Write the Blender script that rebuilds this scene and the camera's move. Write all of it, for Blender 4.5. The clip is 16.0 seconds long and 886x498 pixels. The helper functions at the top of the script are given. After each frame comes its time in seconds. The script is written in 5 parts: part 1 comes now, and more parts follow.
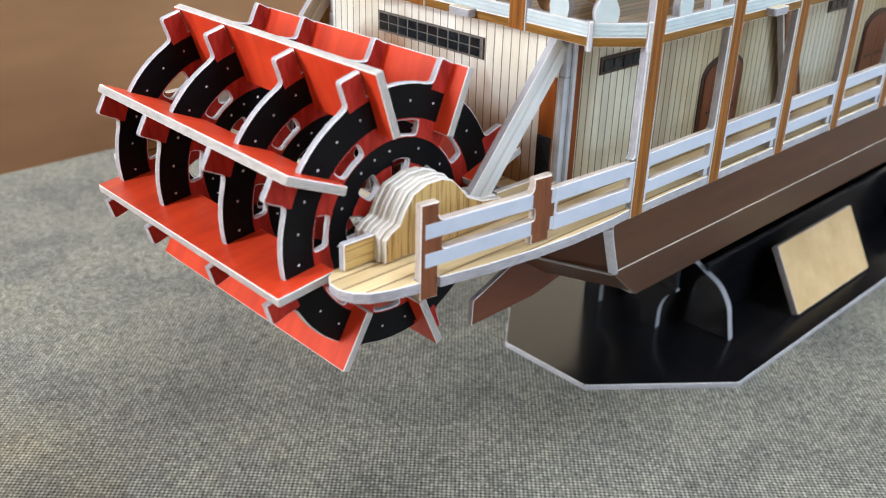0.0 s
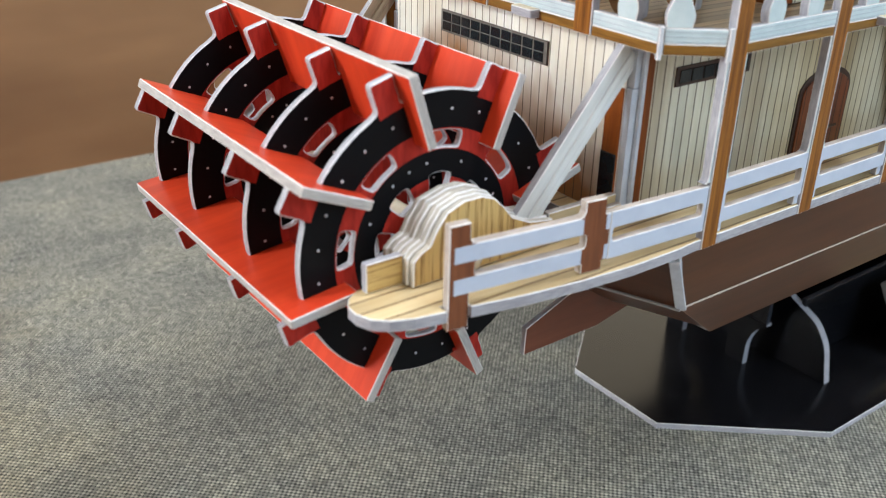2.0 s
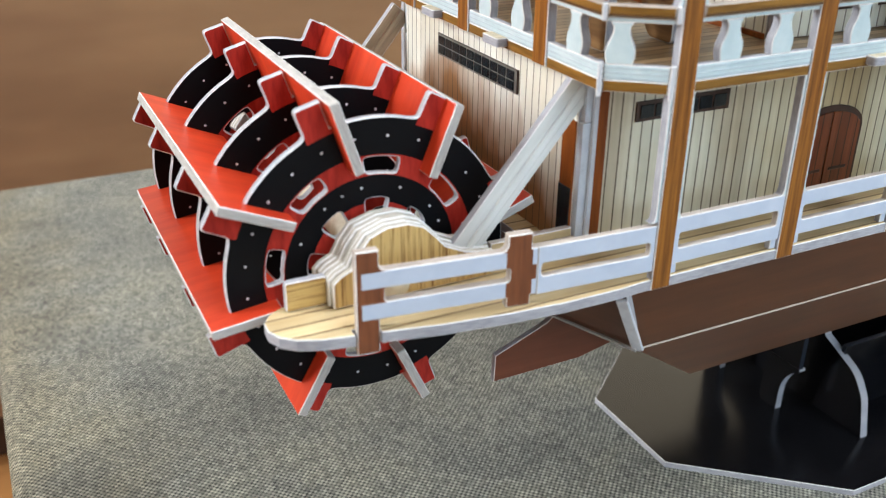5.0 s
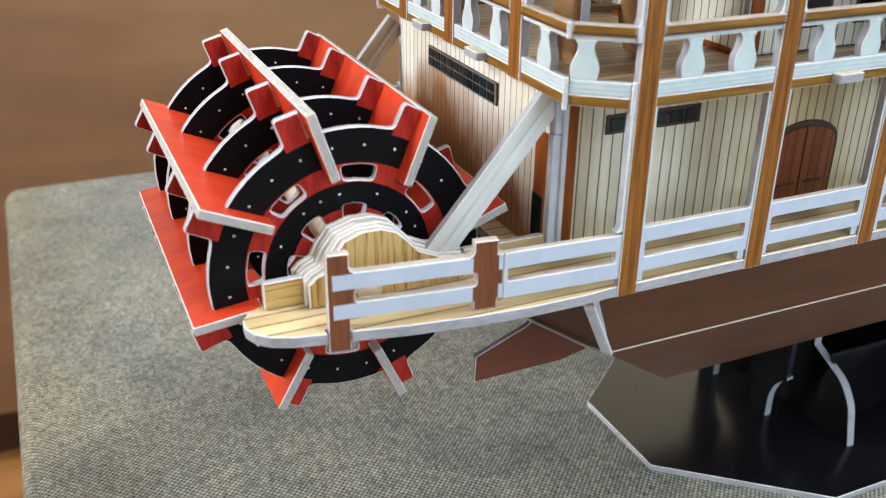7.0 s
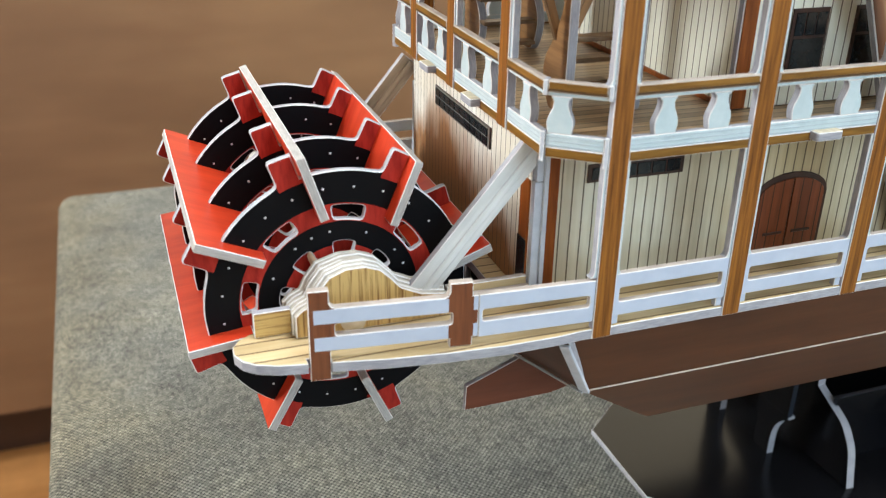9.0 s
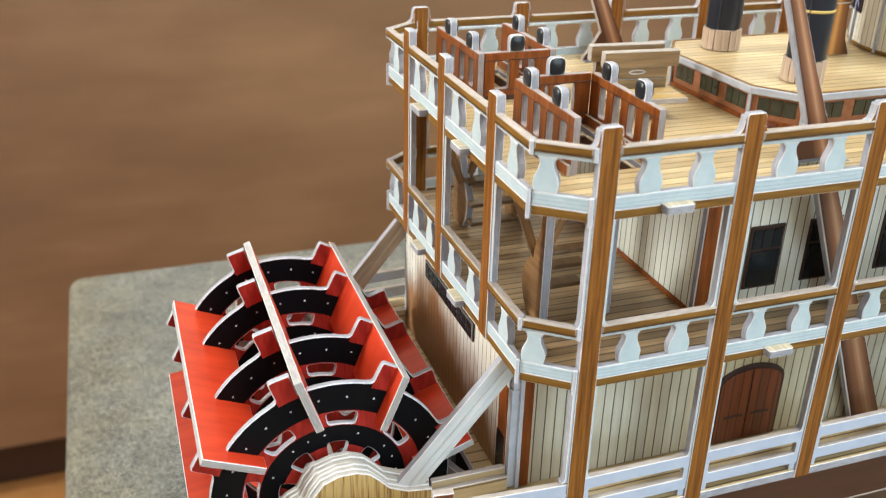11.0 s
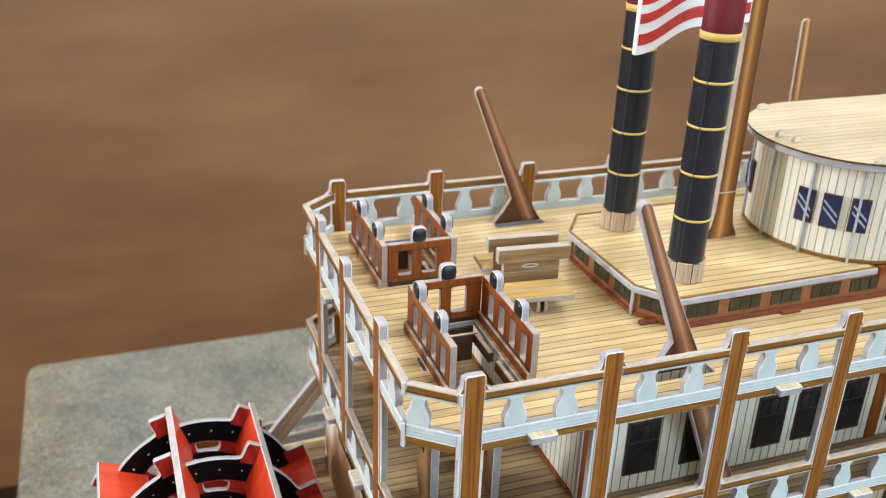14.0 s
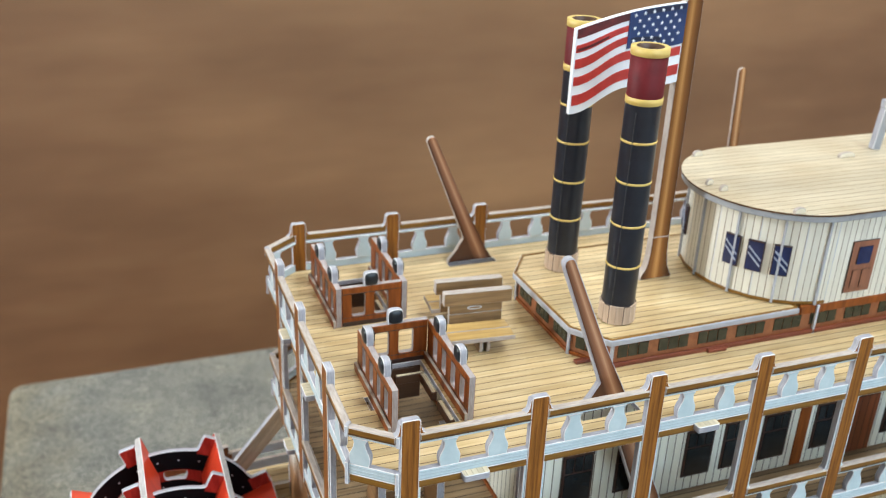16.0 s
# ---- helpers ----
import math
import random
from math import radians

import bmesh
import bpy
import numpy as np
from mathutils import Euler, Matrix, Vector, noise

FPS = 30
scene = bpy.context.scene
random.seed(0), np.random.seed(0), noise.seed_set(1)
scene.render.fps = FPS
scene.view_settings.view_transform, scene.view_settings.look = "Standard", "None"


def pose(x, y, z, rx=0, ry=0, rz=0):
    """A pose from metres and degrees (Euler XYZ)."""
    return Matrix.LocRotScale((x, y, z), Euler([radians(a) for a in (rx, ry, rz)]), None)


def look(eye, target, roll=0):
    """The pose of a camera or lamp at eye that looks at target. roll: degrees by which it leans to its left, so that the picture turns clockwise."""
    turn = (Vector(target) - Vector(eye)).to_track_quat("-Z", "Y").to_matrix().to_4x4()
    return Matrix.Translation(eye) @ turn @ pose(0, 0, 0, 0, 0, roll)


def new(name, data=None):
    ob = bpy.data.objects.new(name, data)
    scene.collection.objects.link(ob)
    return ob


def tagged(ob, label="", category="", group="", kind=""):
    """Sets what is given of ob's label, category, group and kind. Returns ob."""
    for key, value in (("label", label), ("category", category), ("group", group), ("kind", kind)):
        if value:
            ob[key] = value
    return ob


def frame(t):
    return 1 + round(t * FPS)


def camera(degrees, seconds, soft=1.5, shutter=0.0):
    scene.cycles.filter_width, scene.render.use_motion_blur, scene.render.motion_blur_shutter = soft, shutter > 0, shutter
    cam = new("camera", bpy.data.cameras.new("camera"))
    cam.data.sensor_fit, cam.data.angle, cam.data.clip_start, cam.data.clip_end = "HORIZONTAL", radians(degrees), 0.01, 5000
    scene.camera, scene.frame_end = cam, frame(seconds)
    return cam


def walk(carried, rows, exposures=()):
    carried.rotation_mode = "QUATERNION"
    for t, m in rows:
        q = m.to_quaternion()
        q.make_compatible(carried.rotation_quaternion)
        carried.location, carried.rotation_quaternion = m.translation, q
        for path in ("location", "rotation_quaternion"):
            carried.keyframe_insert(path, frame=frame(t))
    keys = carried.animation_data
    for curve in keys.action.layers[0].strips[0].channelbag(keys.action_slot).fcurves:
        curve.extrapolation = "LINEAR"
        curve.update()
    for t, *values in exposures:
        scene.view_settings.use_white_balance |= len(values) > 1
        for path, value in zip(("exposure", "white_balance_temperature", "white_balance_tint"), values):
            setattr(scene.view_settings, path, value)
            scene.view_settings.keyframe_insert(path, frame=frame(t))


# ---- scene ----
cam = camera(50.5, 16.0, 1.1, 0.2)
METRES, EYE, TILT, LEAN, TURN = 0.28, 0.198, 0.0, 0.0, -43.9
STAND = pose(-0.187, -0.1912, 0.0, -1.1, 0, 0)
ROWS = [
    (0.0, 0.0, 0.0, 0.0, 0.36, -25.34, -0.76),
    (0.5, -0.0026, 0.0335, -0.0178, 1.83, -25.19, -0.76),
    (1.0, 0.0024, 0.0602, -0.0285, 3.67, -25.28, -0.8),
    (1.5, 0.0278, 0.0658, -0.0229, 5.9, -25.35, -0.76),
    (2.0, 0.0517, 0.0771, -0.0171, 7.76, -25.25, -0.69),
    (2.5, 0.0665, 0.1003, -0.0132, 9.34, -25.5, -0.64),
    (3.0, 0.0918, 0.1101, -0.0206, 11.1, -25.19, -0.62),
    (3.5, 0.1295, 0.1149, -0.014, 13.28, -25.16, -0.39),
    (4.0, 0.1454, 0.1129, -0.01, 14.6, -25.08, -0.33),
    (4.5, 0.1802, 0.1129, -0.0052, 16.35, -25.0, -0.18),
    (7.0, 0.265, 0.0989, 0.0171, 20.0, -24.81, -0.16),
    (7.5, 0.2891, 0.0932, 0.0167, 21.33, -24.81, -0.01),
    (8.0, 0.328, 0.0844, 0.0248, 23.23, -24.71, 0.02),
    (10.5, 0.3342, 0.1103, 0.1902, 24.7, -24.38, -0.76),
    (11.0, 0.3436, 0.1118, 0.2609, 24.74, -24.58, -0.87),
    (11.5, 0.3589, 0.1159, 0.3105, 24.76, -24.17, -1.29),
    (12.0, 0.381, 0.1384, 0.3584, 24.81, -24.25, -1.2),
    (12.5, 0.3932, 0.1496, 0.3809, 24.72, -23.92, -1.36),
    (13.0, 0.4009, 0.1656, 0.4119, 24.77, -24.17, -1.26),
    (13.5, 0.4036, 0.1688, 0.4331, 24.59, -24.08, -1.4),
    (14.0, 0.4154, 0.1682, 0.4587, 24.38, -24.08, -1.53),
    (14.5, 0.4274, 0.1683, 0.4748, 24.25, -24.02, -1.58),
    (15.0, 0.4382, 0.1625, 0.4915, 24.07, -24.06, -1.69),
    (15.5, 0.4595, 0.1569, 0.5064, 24.04, -23.93, -1.66),
    (16.0, 0.4756, 0.1437, 0.5327, 23.8, -23.91, -1.68),
]
walk(cam, [(t, STAND @ pose(0, 0, EYE, TILT, LEAN, TURN) @ pose(METRES * x, METRES * y, METRES * z, 90 + pitch, roll, yaw)) for t, x, y, z, yaw, pitch, roll in ROWS],
     exposures=[(0.0, 0.33, 6050, 8), (1.5, 0.22, 6075, 7), (3.0, 0.25, 6090, 6), (4.0, 0.32, 6100, 6), (8.0, 0.38, 6150, 5), (10.5, 0.33, 6300, 4), (12.0, 0.32, 6400, 6), (14.0, 0.26, 6250, 6), (16.0, 0.16, 5950, 4)])


# ---- focus of the lens ----
cam.data.dof.use_dof = True
cam.data.dof.focus_distance = 0.252
cam.data.dof.aperture_fstop = 20.0

# ---- world and lights ----
world = bpy.data.worlds.new("world")
scene.world = world
world.use_nodes = True
wn = world.node_tree.nodes
sky = wn.new("ShaderNodeTexSky")
sky.sky_type = 'NISHITA'
sky.sun_disc = False
sky.sun_elevation = radians(35)
sky.sun_rotation = radians(200)
world.node_tree.links.new(sky.outputs[0], wn["Background"].inputs[0])
wn["Background"].inputs[1].default_value = 0.08


def area(name, m, sx, sy, power, colour):
    d = bpy.data.lights.new(name, 'AREA')
    d.shape = 'RECTANGLE'
    d.size, d.size_y, d.energy, d.color = sx, sy, power, colour
    ob = new(name, d)
    ob.matrix_world = m
    return ob


# daylight lamps in unseen, assumed openings; the overhead one is added to brighten decks
area("window_light_south", look((0.60, -1.88, 0.95), (0.2, 0, 0.1)), 1.5, 1.3, 20, (0.70, 0.87, 1.0))
area("window_light_west", look((-1.98, 0.67, 1.05), (0, 0.2, 0.1)), 0.28, 1.3, 46, (0.98, 0.98, 0.97))
area("window_light_north", look((0.85, 0.90, 0.85), (0.85, -1.0, 0.75)), 1.3, 0.8, 4.2, (1.0, 0.76, 0.43))
area("overhead_fill_light", look((0.70, -0.50, 2.0), (0.20, -0.1, 0.0)), 1.3, 0.55, 32, (1.0, 0.99, 0.97))

# ---- materials ----


def mat(name, rough=0.4, spec=0.5, metal=0.0):
    m = bpy.data.materials.new(name)
    m.use_nodes = True
    nt = m.node_tree
    b = nt.nodes["Principled BSDF"]
    b.inputs["Roughness"].default_value = rough
    b.inputs["Specular IOR Level"].default_value = spec
    b.inputs["Metallic"].default_value = metal
    return m, nt, b


class G:
    """Small helper to wire nodes."""

    def __init__(self, nt):
        self.nt = nt

    def n(self, kind, **kw):
        nd = self.nt.nodes.new(kind)
        for k, v in kw.items():
            nd.inputs[k].default_value = v
        return nd

    def l(self, a, b):
        self.nt.links.new(a, b)

    def coord(self):
        return self.n("ShaderNodeTexCoord").outputs["Object"]

    def scaled(self, src, s):
        mp = self.n("ShaderNodeMapping")
        mp.inputs["Scale"].default_value = s
        self.l(src, mp.inputs["Vector"])
        return mp.outputs[0]

    def noise(self, src, scale, detail=3.0, rough=0.55):
        nd = self.n("ShaderNodeTexNoise", Scale=scale, Detail=detail, Roughness=rough)
        self.l(src, nd.inputs["Vector"])
        return nd.outputs["Fac"]

    def math(self, op, a, b=None):
        nd = self.n("ShaderNodeMath")
        nd.operation = op
        for i, v in enumerate((a, b)):
            if v is None:
                continue
            if isinstance(v, (int, float)):
                nd.inputs[i].default_value = v
            else:
                self.l(v, nd.inputs[i])
        return nd.outputs[0]

    def ramp(self, src, stops):
        nd = self.n("ShaderNodeValToRGB")
        cr = nd.color_ramp
        while len(cr.elements) < len(stops):
            cr.elements.new(0.5)
        for e, (p, c) in zip(cr.elements, stops):
            e.position, e.color = p, (*c, 1)
        self.l(src, nd.inputs[0])
        return nd.outputs[0]

    def mix(self, fac, a, b, mode='MIX'):
        nd = self.n("ShaderNodeMix")
        nd.data_type, nd.blend_type = 'RGBA', mode
        for sock, v in ((nd.inputs[0], fac), (nd.inputs[6], a), (nd.inputs[7], b)):
            if isinstance(v, (int, float)):
                sock.default_value = v
            elif isinstance(v, tuple):
                sock.default_value = (*v, 1)
            else:
                self.l(v, sock)
        return nd.outputs[2]

    def bump(self, h, b, strength=0.2, dist=0.0002):
        nd = self.n("ShaderNodeBump", Strength=strength, Distance=dist)
        self.l(h, nd.inputs["Height"])
        self.l(nd.outputs[0], b.inputs["Normal"])


def wood(name, c1, c2, axis=0, rough=0.35, stretch=18.0, scale=260.0, spec=0.5, lo=0.32, hi=0.68):
    """Printed wood grain that runs along the local axis."""
    m, nt, b = mat(name, rough, spec)
    g = G(nt)
    s = [1.0, 1.0, 1.0]
    s[axis] = 1.0 / stretch
    co = g.coord()
    f = g.noise(g.scaled(co, tuple(s)), scale, 4.0, 0.6)
    col = g.ramp(f, [(lo, c1), (hi, c2)])
    big = g.noise(co, 45.0, 2.0)
    col = g.mix(0.35, col, g.ramp(big, [(0.3, (0.55, 0.55, 0.55)), (0.7, (1, 1, 1))]), 'MULTIPLY')
    g.l(col, b.inputs["Base Color"])
    g.bump(f, b, 0.06, 0.0001)
    return m


def planks(name, c1, c2, line, spacing, axis=0, rough=0.33, lw=0.07, vary=0.25, spec=0.5, low_brown=None, wash=None):
    """Printed planks, one beside the other along the local axis, with thin dark joints."""
    m, nt, b = mat(name, rough, spec)
    g = G(nt)
    co = g.coord()
    sep = g.n("ShaderNodeSeparateXYZ")
    g.l(co, sep.inputs[0])
    u = sep.outputs[axis]
    v = g.math('DIVIDE', u, spacing)
    wob = g.math('MULTIPLY', g.noise(co, 90.0, 2.0), 0.12)
    v = g.math('ADD', v, wob)
    fr = g.math('FRACT', v)
    fl = g.math('FLOOR', v)
    wn_ = g.n("ShaderNodeTexWhiteNoise")
    wn_.noise_dimensions = '1D'
    g.l(fl, wn_.inputs["W"])
    s = [1.0, 1.0, 1.0]
    s[1 - axis] = 0.06
    grain = g.noise(g.scaled(co, tuple(s)), 700.0, 4.0, 0.6)
    col = g.ramp(grain, [(0.3, c1), (0.7, c2)])
    shade = g.ramp(wn_.outputs["Value"], [(0.0, (1 - vary,) * 3), (1.0, (1, 1, 1))])
    col = g.mix(1.0, col, shade, 'MULTIPLY')
    stain_by = 0.6 if vary > 0.1 else 0.2
    stain = g.ramp(g.noise(co, 38.0, 3.0), [(0.35, (0.78, 0.70, 0.58)), (0.6, (1, 1, 1))])
    col = g.mix(stain_by, col, stain, 'MULTIPLY')
    if low_brown:
        # orange-brown washes of uneven height, strongest low and near the middle
        n2 = g.noise(g.scaled(co, (1.0, 0.5, 1.0)), 55.0, 3.0)
        hgt = g.math('SUBTRACT', g.math('MULTIPLY', n2, 0.050), sep.outputs[1])
        fac = g.ramp(g.math('ADD', g.math('ADD', g.math('MULTIPLY', hgt, 48.0), 0.82), g.math('MULTIPLY', g.math('ABSOLUTE', g.math('ADD', sep.outputs[0], 0.012)), -20.0)), [(0.2, (0, 0, 0)), (0.95, (0.95, 0.95, 0.95))])
        col = g.mix(fac, col, low_brown)
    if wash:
        # tan washes round each arched door, which follow every 106 mm
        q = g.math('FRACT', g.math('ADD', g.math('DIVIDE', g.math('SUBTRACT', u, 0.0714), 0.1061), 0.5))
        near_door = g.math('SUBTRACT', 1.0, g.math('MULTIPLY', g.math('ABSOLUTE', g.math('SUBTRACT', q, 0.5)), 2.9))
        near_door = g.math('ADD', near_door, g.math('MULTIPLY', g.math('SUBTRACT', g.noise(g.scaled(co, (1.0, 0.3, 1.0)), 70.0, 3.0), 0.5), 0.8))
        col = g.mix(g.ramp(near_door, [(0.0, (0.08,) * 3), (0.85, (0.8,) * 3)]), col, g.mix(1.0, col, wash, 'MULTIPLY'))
    d = g.math('ABSOLUTE', g.math('SUBTRACT', fr, 0.5))
    edge = g.math('GREATER_THAN', d, 0.5 - lw)
    col = g.mix(g.math('MULTIPLY', edge, 0.85), col, line)
    g.l(col, b.inputs["Base Color"])
    g.bump(g.math('SUBTRACT', 1.0, edge), b, 0.15, 0.0001)
    return m


def plain(name, c1, c2, rough=0.35, scale=120.0, spec=0.5, metal=0.0, bump=0.0):
    m, nt, b = mat(name, rough, spec, metal)
    g = G(nt)
    co = g.coord()
    f = g.noise(co, scale, 4.0, 0.6)
    g.l(g.ramp(f, [(0.3, c1), (0.7, c2)]), b.inputs["Base Color"])
    if bump:
        g.bump(f, b, bump, 0.0003)
    return m


def foam(name, c1, c2):
    """Cut foam board: fine fibres along the cut."""
    m, nt, b = mat(name, 0.7, 0.3)
    g = G(nt)
    co = g.coord()
    f = g.noise(g.scaled(co, (0.35, 0.35, 2.2)), 1100.0, 3.0, 0.6)
    big = g.noise(co, 120.0, 2.0)
    f = g.math('ADD', g.math('MULTIPLY', f, 0.6), g.math('MULTIPLY', big, 0.4))
    g.l(g.ramp(f, [(0.34, c1), (0.66, c2)]), b.inputs["Base Color"])
    return m


M_EDGE = foam("foam_edge", (0.275, 0.275, 0.315), (0.44, 0.44, 0.485))
M_EDGEB = foam("blade_edge", (0.30, 0.285, 0.28), (0.50, 0.475, 0.46))
M_EDGEW = foam("warm_edge", (0.33, 0.28, 0.25), (0.51, 0.45, 0.405))
# copy of the foam edge, tinted for warm light on the bearing cheeks
M_EDGEC = foam("cheek_edge", (0.40, 0.375, 0.34), (0.60, 0.565, 0.50))
M_EDGEP = foam("panel_edge", (0.26, 0.225, 0.225), (0.43, 0.385, 0.38))
M_RIM = plain("paper_rim", (0.66, 0.65, 0.66), (0.82, 0.81, 0.82), 0.5, 500.0)
M_WHITE = plain("white_card", (0.46, 0.57, 0.62), (0.60, 0.69, 0.73), 0.38, 160.0)
M_CREAM = plain("cream_card", (0.66, 0.58, 0.44), (0.80, 0.74, 0.60), 0.4, 400.0)
M_RED = wood("red_card", (0.50, 0.034, 0.012), (0.72, 0.070, 0.022), 1, 0.34, 6.0, 170.0, 0.38)
M_POST = wood("post_wood", (0.125, 0.040, 0.006), (0.335, 0.130, 0.020), 1, 0.42, 26.0, 950.0, 0.28, 0.36, 0.60)
M_RAIL = wood("rail_wood", (0.125, 0.055, 0.007), (0.33, 0.165, 0.030), 0, 0.40, 14.0, 700.0, 0.32)
M_MAHOG = wood("mahogany_card", (0.16, 0.038, 0.006), (0.34, 0.095, 0.015), 1, 0.42, 12.0, 600.0, 0.28)
M_BEAR = wood("striped_wood", (0.20, 0.085, 0.016), (0.66, 0.46, 0.18), 1, 0.38, 40.0, 1500.0, 0.5, 0.36, 0.52)
M_BEARH = wood("striped_block_wood", (0.20, 0.085, 0.016), (0.62, 0.42, 0.15), 0, 0.38, 26.0, 900.0, 0.5, 0.36, 0.52)
M_HULL = wood("hull_brown", (0.066, 0.021, 0.007), (0.110, 0.036, 0.012), 0, 0.33, 10.0, 200.0)
M_FENCE = plain("fence_white", (0.45, 0.51, 0.65), (0.55, 0.61, 0.74), 0.35, 90.0)
M_RUDDER = wood("rudder_brown", (0.115, 0.030, 0.013), (0.185, 0.052, 0.024), 0, 0.33, 10.0, 200.0)
M_FPOST = wood("fence_post_wood", (0.13, 0.038, 0.014), (0.24, 0.08, 0.03), 1, 0.32, 14.0, 700.0)
M_DECK = planks("deck_planks", (0.58, 0.42, 0.205), (0.78, 0.63, 0.375), (0.11, 0.055, 0.018), 0.0031, 1, 0.3, 0.055, 0.22)
M_ROOF = planks("roof_planks", (0.46, 0.39, 0.275), (0.61, 0.535, 0.395), (0.15, 0.095, 0.05), 0.0031, 1, 0.4, 0.05, 0.15)
M_DECKLOW = planks("lower_deck_planks", (0.66, 0.50, 0.27), (0.82, 0.68, 0.43), (0.15, 0.09, 0.04), 0.0042, 1, 0.34)
M_TONGUE = planks("tongue_planks", (0.66, 0.56, 0.38), (0.80, 0.72, 0.54), (0.42, 0.35, 0.24), 0.0016, 0, 0.4)
M_TONGUEY = planks("tongue_planks_across", (0.66, 0.56, 0.38), (0.80, 0.72, 0.54), (0.42, 0.35, 0.24), 0.0016, 1, 0.4)
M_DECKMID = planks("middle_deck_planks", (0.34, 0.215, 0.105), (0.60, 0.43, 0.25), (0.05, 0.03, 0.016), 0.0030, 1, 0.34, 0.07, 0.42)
M_WALL = planks("wall_planks", (0.80, 0.80, 0.69), (0.89, 0.89, 0.80), (0.07, 0.05, 0.03), 0.0029, 0, 0.40, 0.065, 0.10)
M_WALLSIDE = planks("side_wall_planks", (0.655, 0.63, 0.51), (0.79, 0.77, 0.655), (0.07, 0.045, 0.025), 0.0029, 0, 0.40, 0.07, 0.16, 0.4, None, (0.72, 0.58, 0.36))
M_WALLSTERN = planks("stern_wall_planks", (0.83, 0.81, 0.73), (0.93, 0.92, 0.87), (0.10, 0.075, 0.045), 0.0029, 0, 0.46, 0.06, 0.12, 0.4, (0.33, 0.140, 0.038))
M_CABIN = planks("cabin_planks", (0.70, 0.68, 0.59), (0.82, 0.80, 0.73), (0.16, 0.11, 0.06), 0.0024, 0, 0.36, 0.06, 0.10)
M_DOOR = planks("door_boards", (0.15, 0.038, 0.013), (0.28, 0.08, 0.028), (0.03, 0.01, 0.005), 0.0030, 0, 0.32, 0.06, 0.3)
M_DARK = plain("dark_frame", (0.03, 0.014, 0.01), (0.06, 0.028, 0.02), 0.35, 300.0)
M_GLASS = plain("printed_glass", (0.006, 0.008, 0.010), (0.02, 0.026, 0.03), 0.2, 120.0)
M_BLACK = plain("black_gloss", (0.004, 0.004, 0.005), (0.008, 0.008, 0.010), 0.19, 60.0, 0.32)
M_FUNNEL = plain("funnel_black", (0.006, 0.009, 0.017), (0.012, 0.017, 0.029), 0.3, 200.0)
M_SEAM = plain("paper_seam", (0.004, 0.005, 0.008), (0.04, 0.045, 0.055), 0.4, 700.0)
M_MAROON = plain("funnel_maroon", (0.085, 0.008, 0.011), (0.15, 0.014, 0.018), 0.55, 90.0, 0.2)
M_YELLOW = plain("yellow_band", (0.56, 0.40, 0.10), (0.66, 0.49, 0.15), 0.45, 200.0)


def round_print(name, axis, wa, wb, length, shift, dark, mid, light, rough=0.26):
    """Printed wood grain with a round pole's light painted in: pale streak along the middle, dark flanks; half width
    from wa to wb over the length.
    """
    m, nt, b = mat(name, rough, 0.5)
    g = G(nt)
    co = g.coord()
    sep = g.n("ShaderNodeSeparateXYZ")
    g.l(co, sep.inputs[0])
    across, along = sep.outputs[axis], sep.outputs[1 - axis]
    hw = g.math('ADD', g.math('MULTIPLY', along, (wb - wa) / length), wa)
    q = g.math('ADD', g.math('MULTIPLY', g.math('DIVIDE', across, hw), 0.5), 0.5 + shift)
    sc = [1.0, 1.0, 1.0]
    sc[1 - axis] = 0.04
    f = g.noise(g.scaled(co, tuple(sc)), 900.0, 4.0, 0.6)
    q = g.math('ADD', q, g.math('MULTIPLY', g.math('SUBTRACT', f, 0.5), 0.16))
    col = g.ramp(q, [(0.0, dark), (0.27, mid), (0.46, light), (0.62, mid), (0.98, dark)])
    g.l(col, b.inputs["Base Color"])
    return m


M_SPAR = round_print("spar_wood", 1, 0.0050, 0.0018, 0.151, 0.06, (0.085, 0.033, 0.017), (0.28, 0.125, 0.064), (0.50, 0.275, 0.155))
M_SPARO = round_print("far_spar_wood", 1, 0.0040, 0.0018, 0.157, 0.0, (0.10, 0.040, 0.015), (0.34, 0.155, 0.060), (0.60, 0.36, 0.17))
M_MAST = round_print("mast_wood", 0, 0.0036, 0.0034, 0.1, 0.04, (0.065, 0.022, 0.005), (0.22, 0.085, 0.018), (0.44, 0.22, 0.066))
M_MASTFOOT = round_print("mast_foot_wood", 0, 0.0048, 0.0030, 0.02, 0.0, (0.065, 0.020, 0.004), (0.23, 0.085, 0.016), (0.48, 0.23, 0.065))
M_RIMGREY = plain("grey_card_rim", (0.27, 0.28, 0.30), (0.36, 0.37, 0.40), 0.5, 220.0)
M_FLAGD = plain("flag_fold", (0.045, 0.008, 0.012), (0.16, 0.02, 0.022), 0.4, 260.0)
M_FLAGN = plain("flag_fold_blue", (0.004, 0.008, 0.03), (0.010, 0.018, 0.06), 0.4, 260.0)
M_CABDOOR = wood("cabin_door_wood", (0.20, 0.080, 0.046), (0.34, 0.145, 0.088), 1, 0.34, 12.0, 500.0)
M_PLATRIM = plain("platform_rim", (0.35, 0.36, 0.40), (0.46, 0.47, 0.52), 0.42, 240.0)
M_REDFOOT = wood("red_brown_foot", (0.15, 0.036, 0.018), (0.25, 0.066, 0.034), 0, 0.36, 12.0, 500.0)
M_SHAFT = wood("shaft_wood", (0.05, 0.020, 0.008), (0.10, 0.042, 0.016), 0, 0.5, 8.0, 300.0)
M_RAILDK = plain("rail_dark_line", (0.05, 0.022, 0.006), (0.10, 0.045, 0.012), 0.35, 600.0)
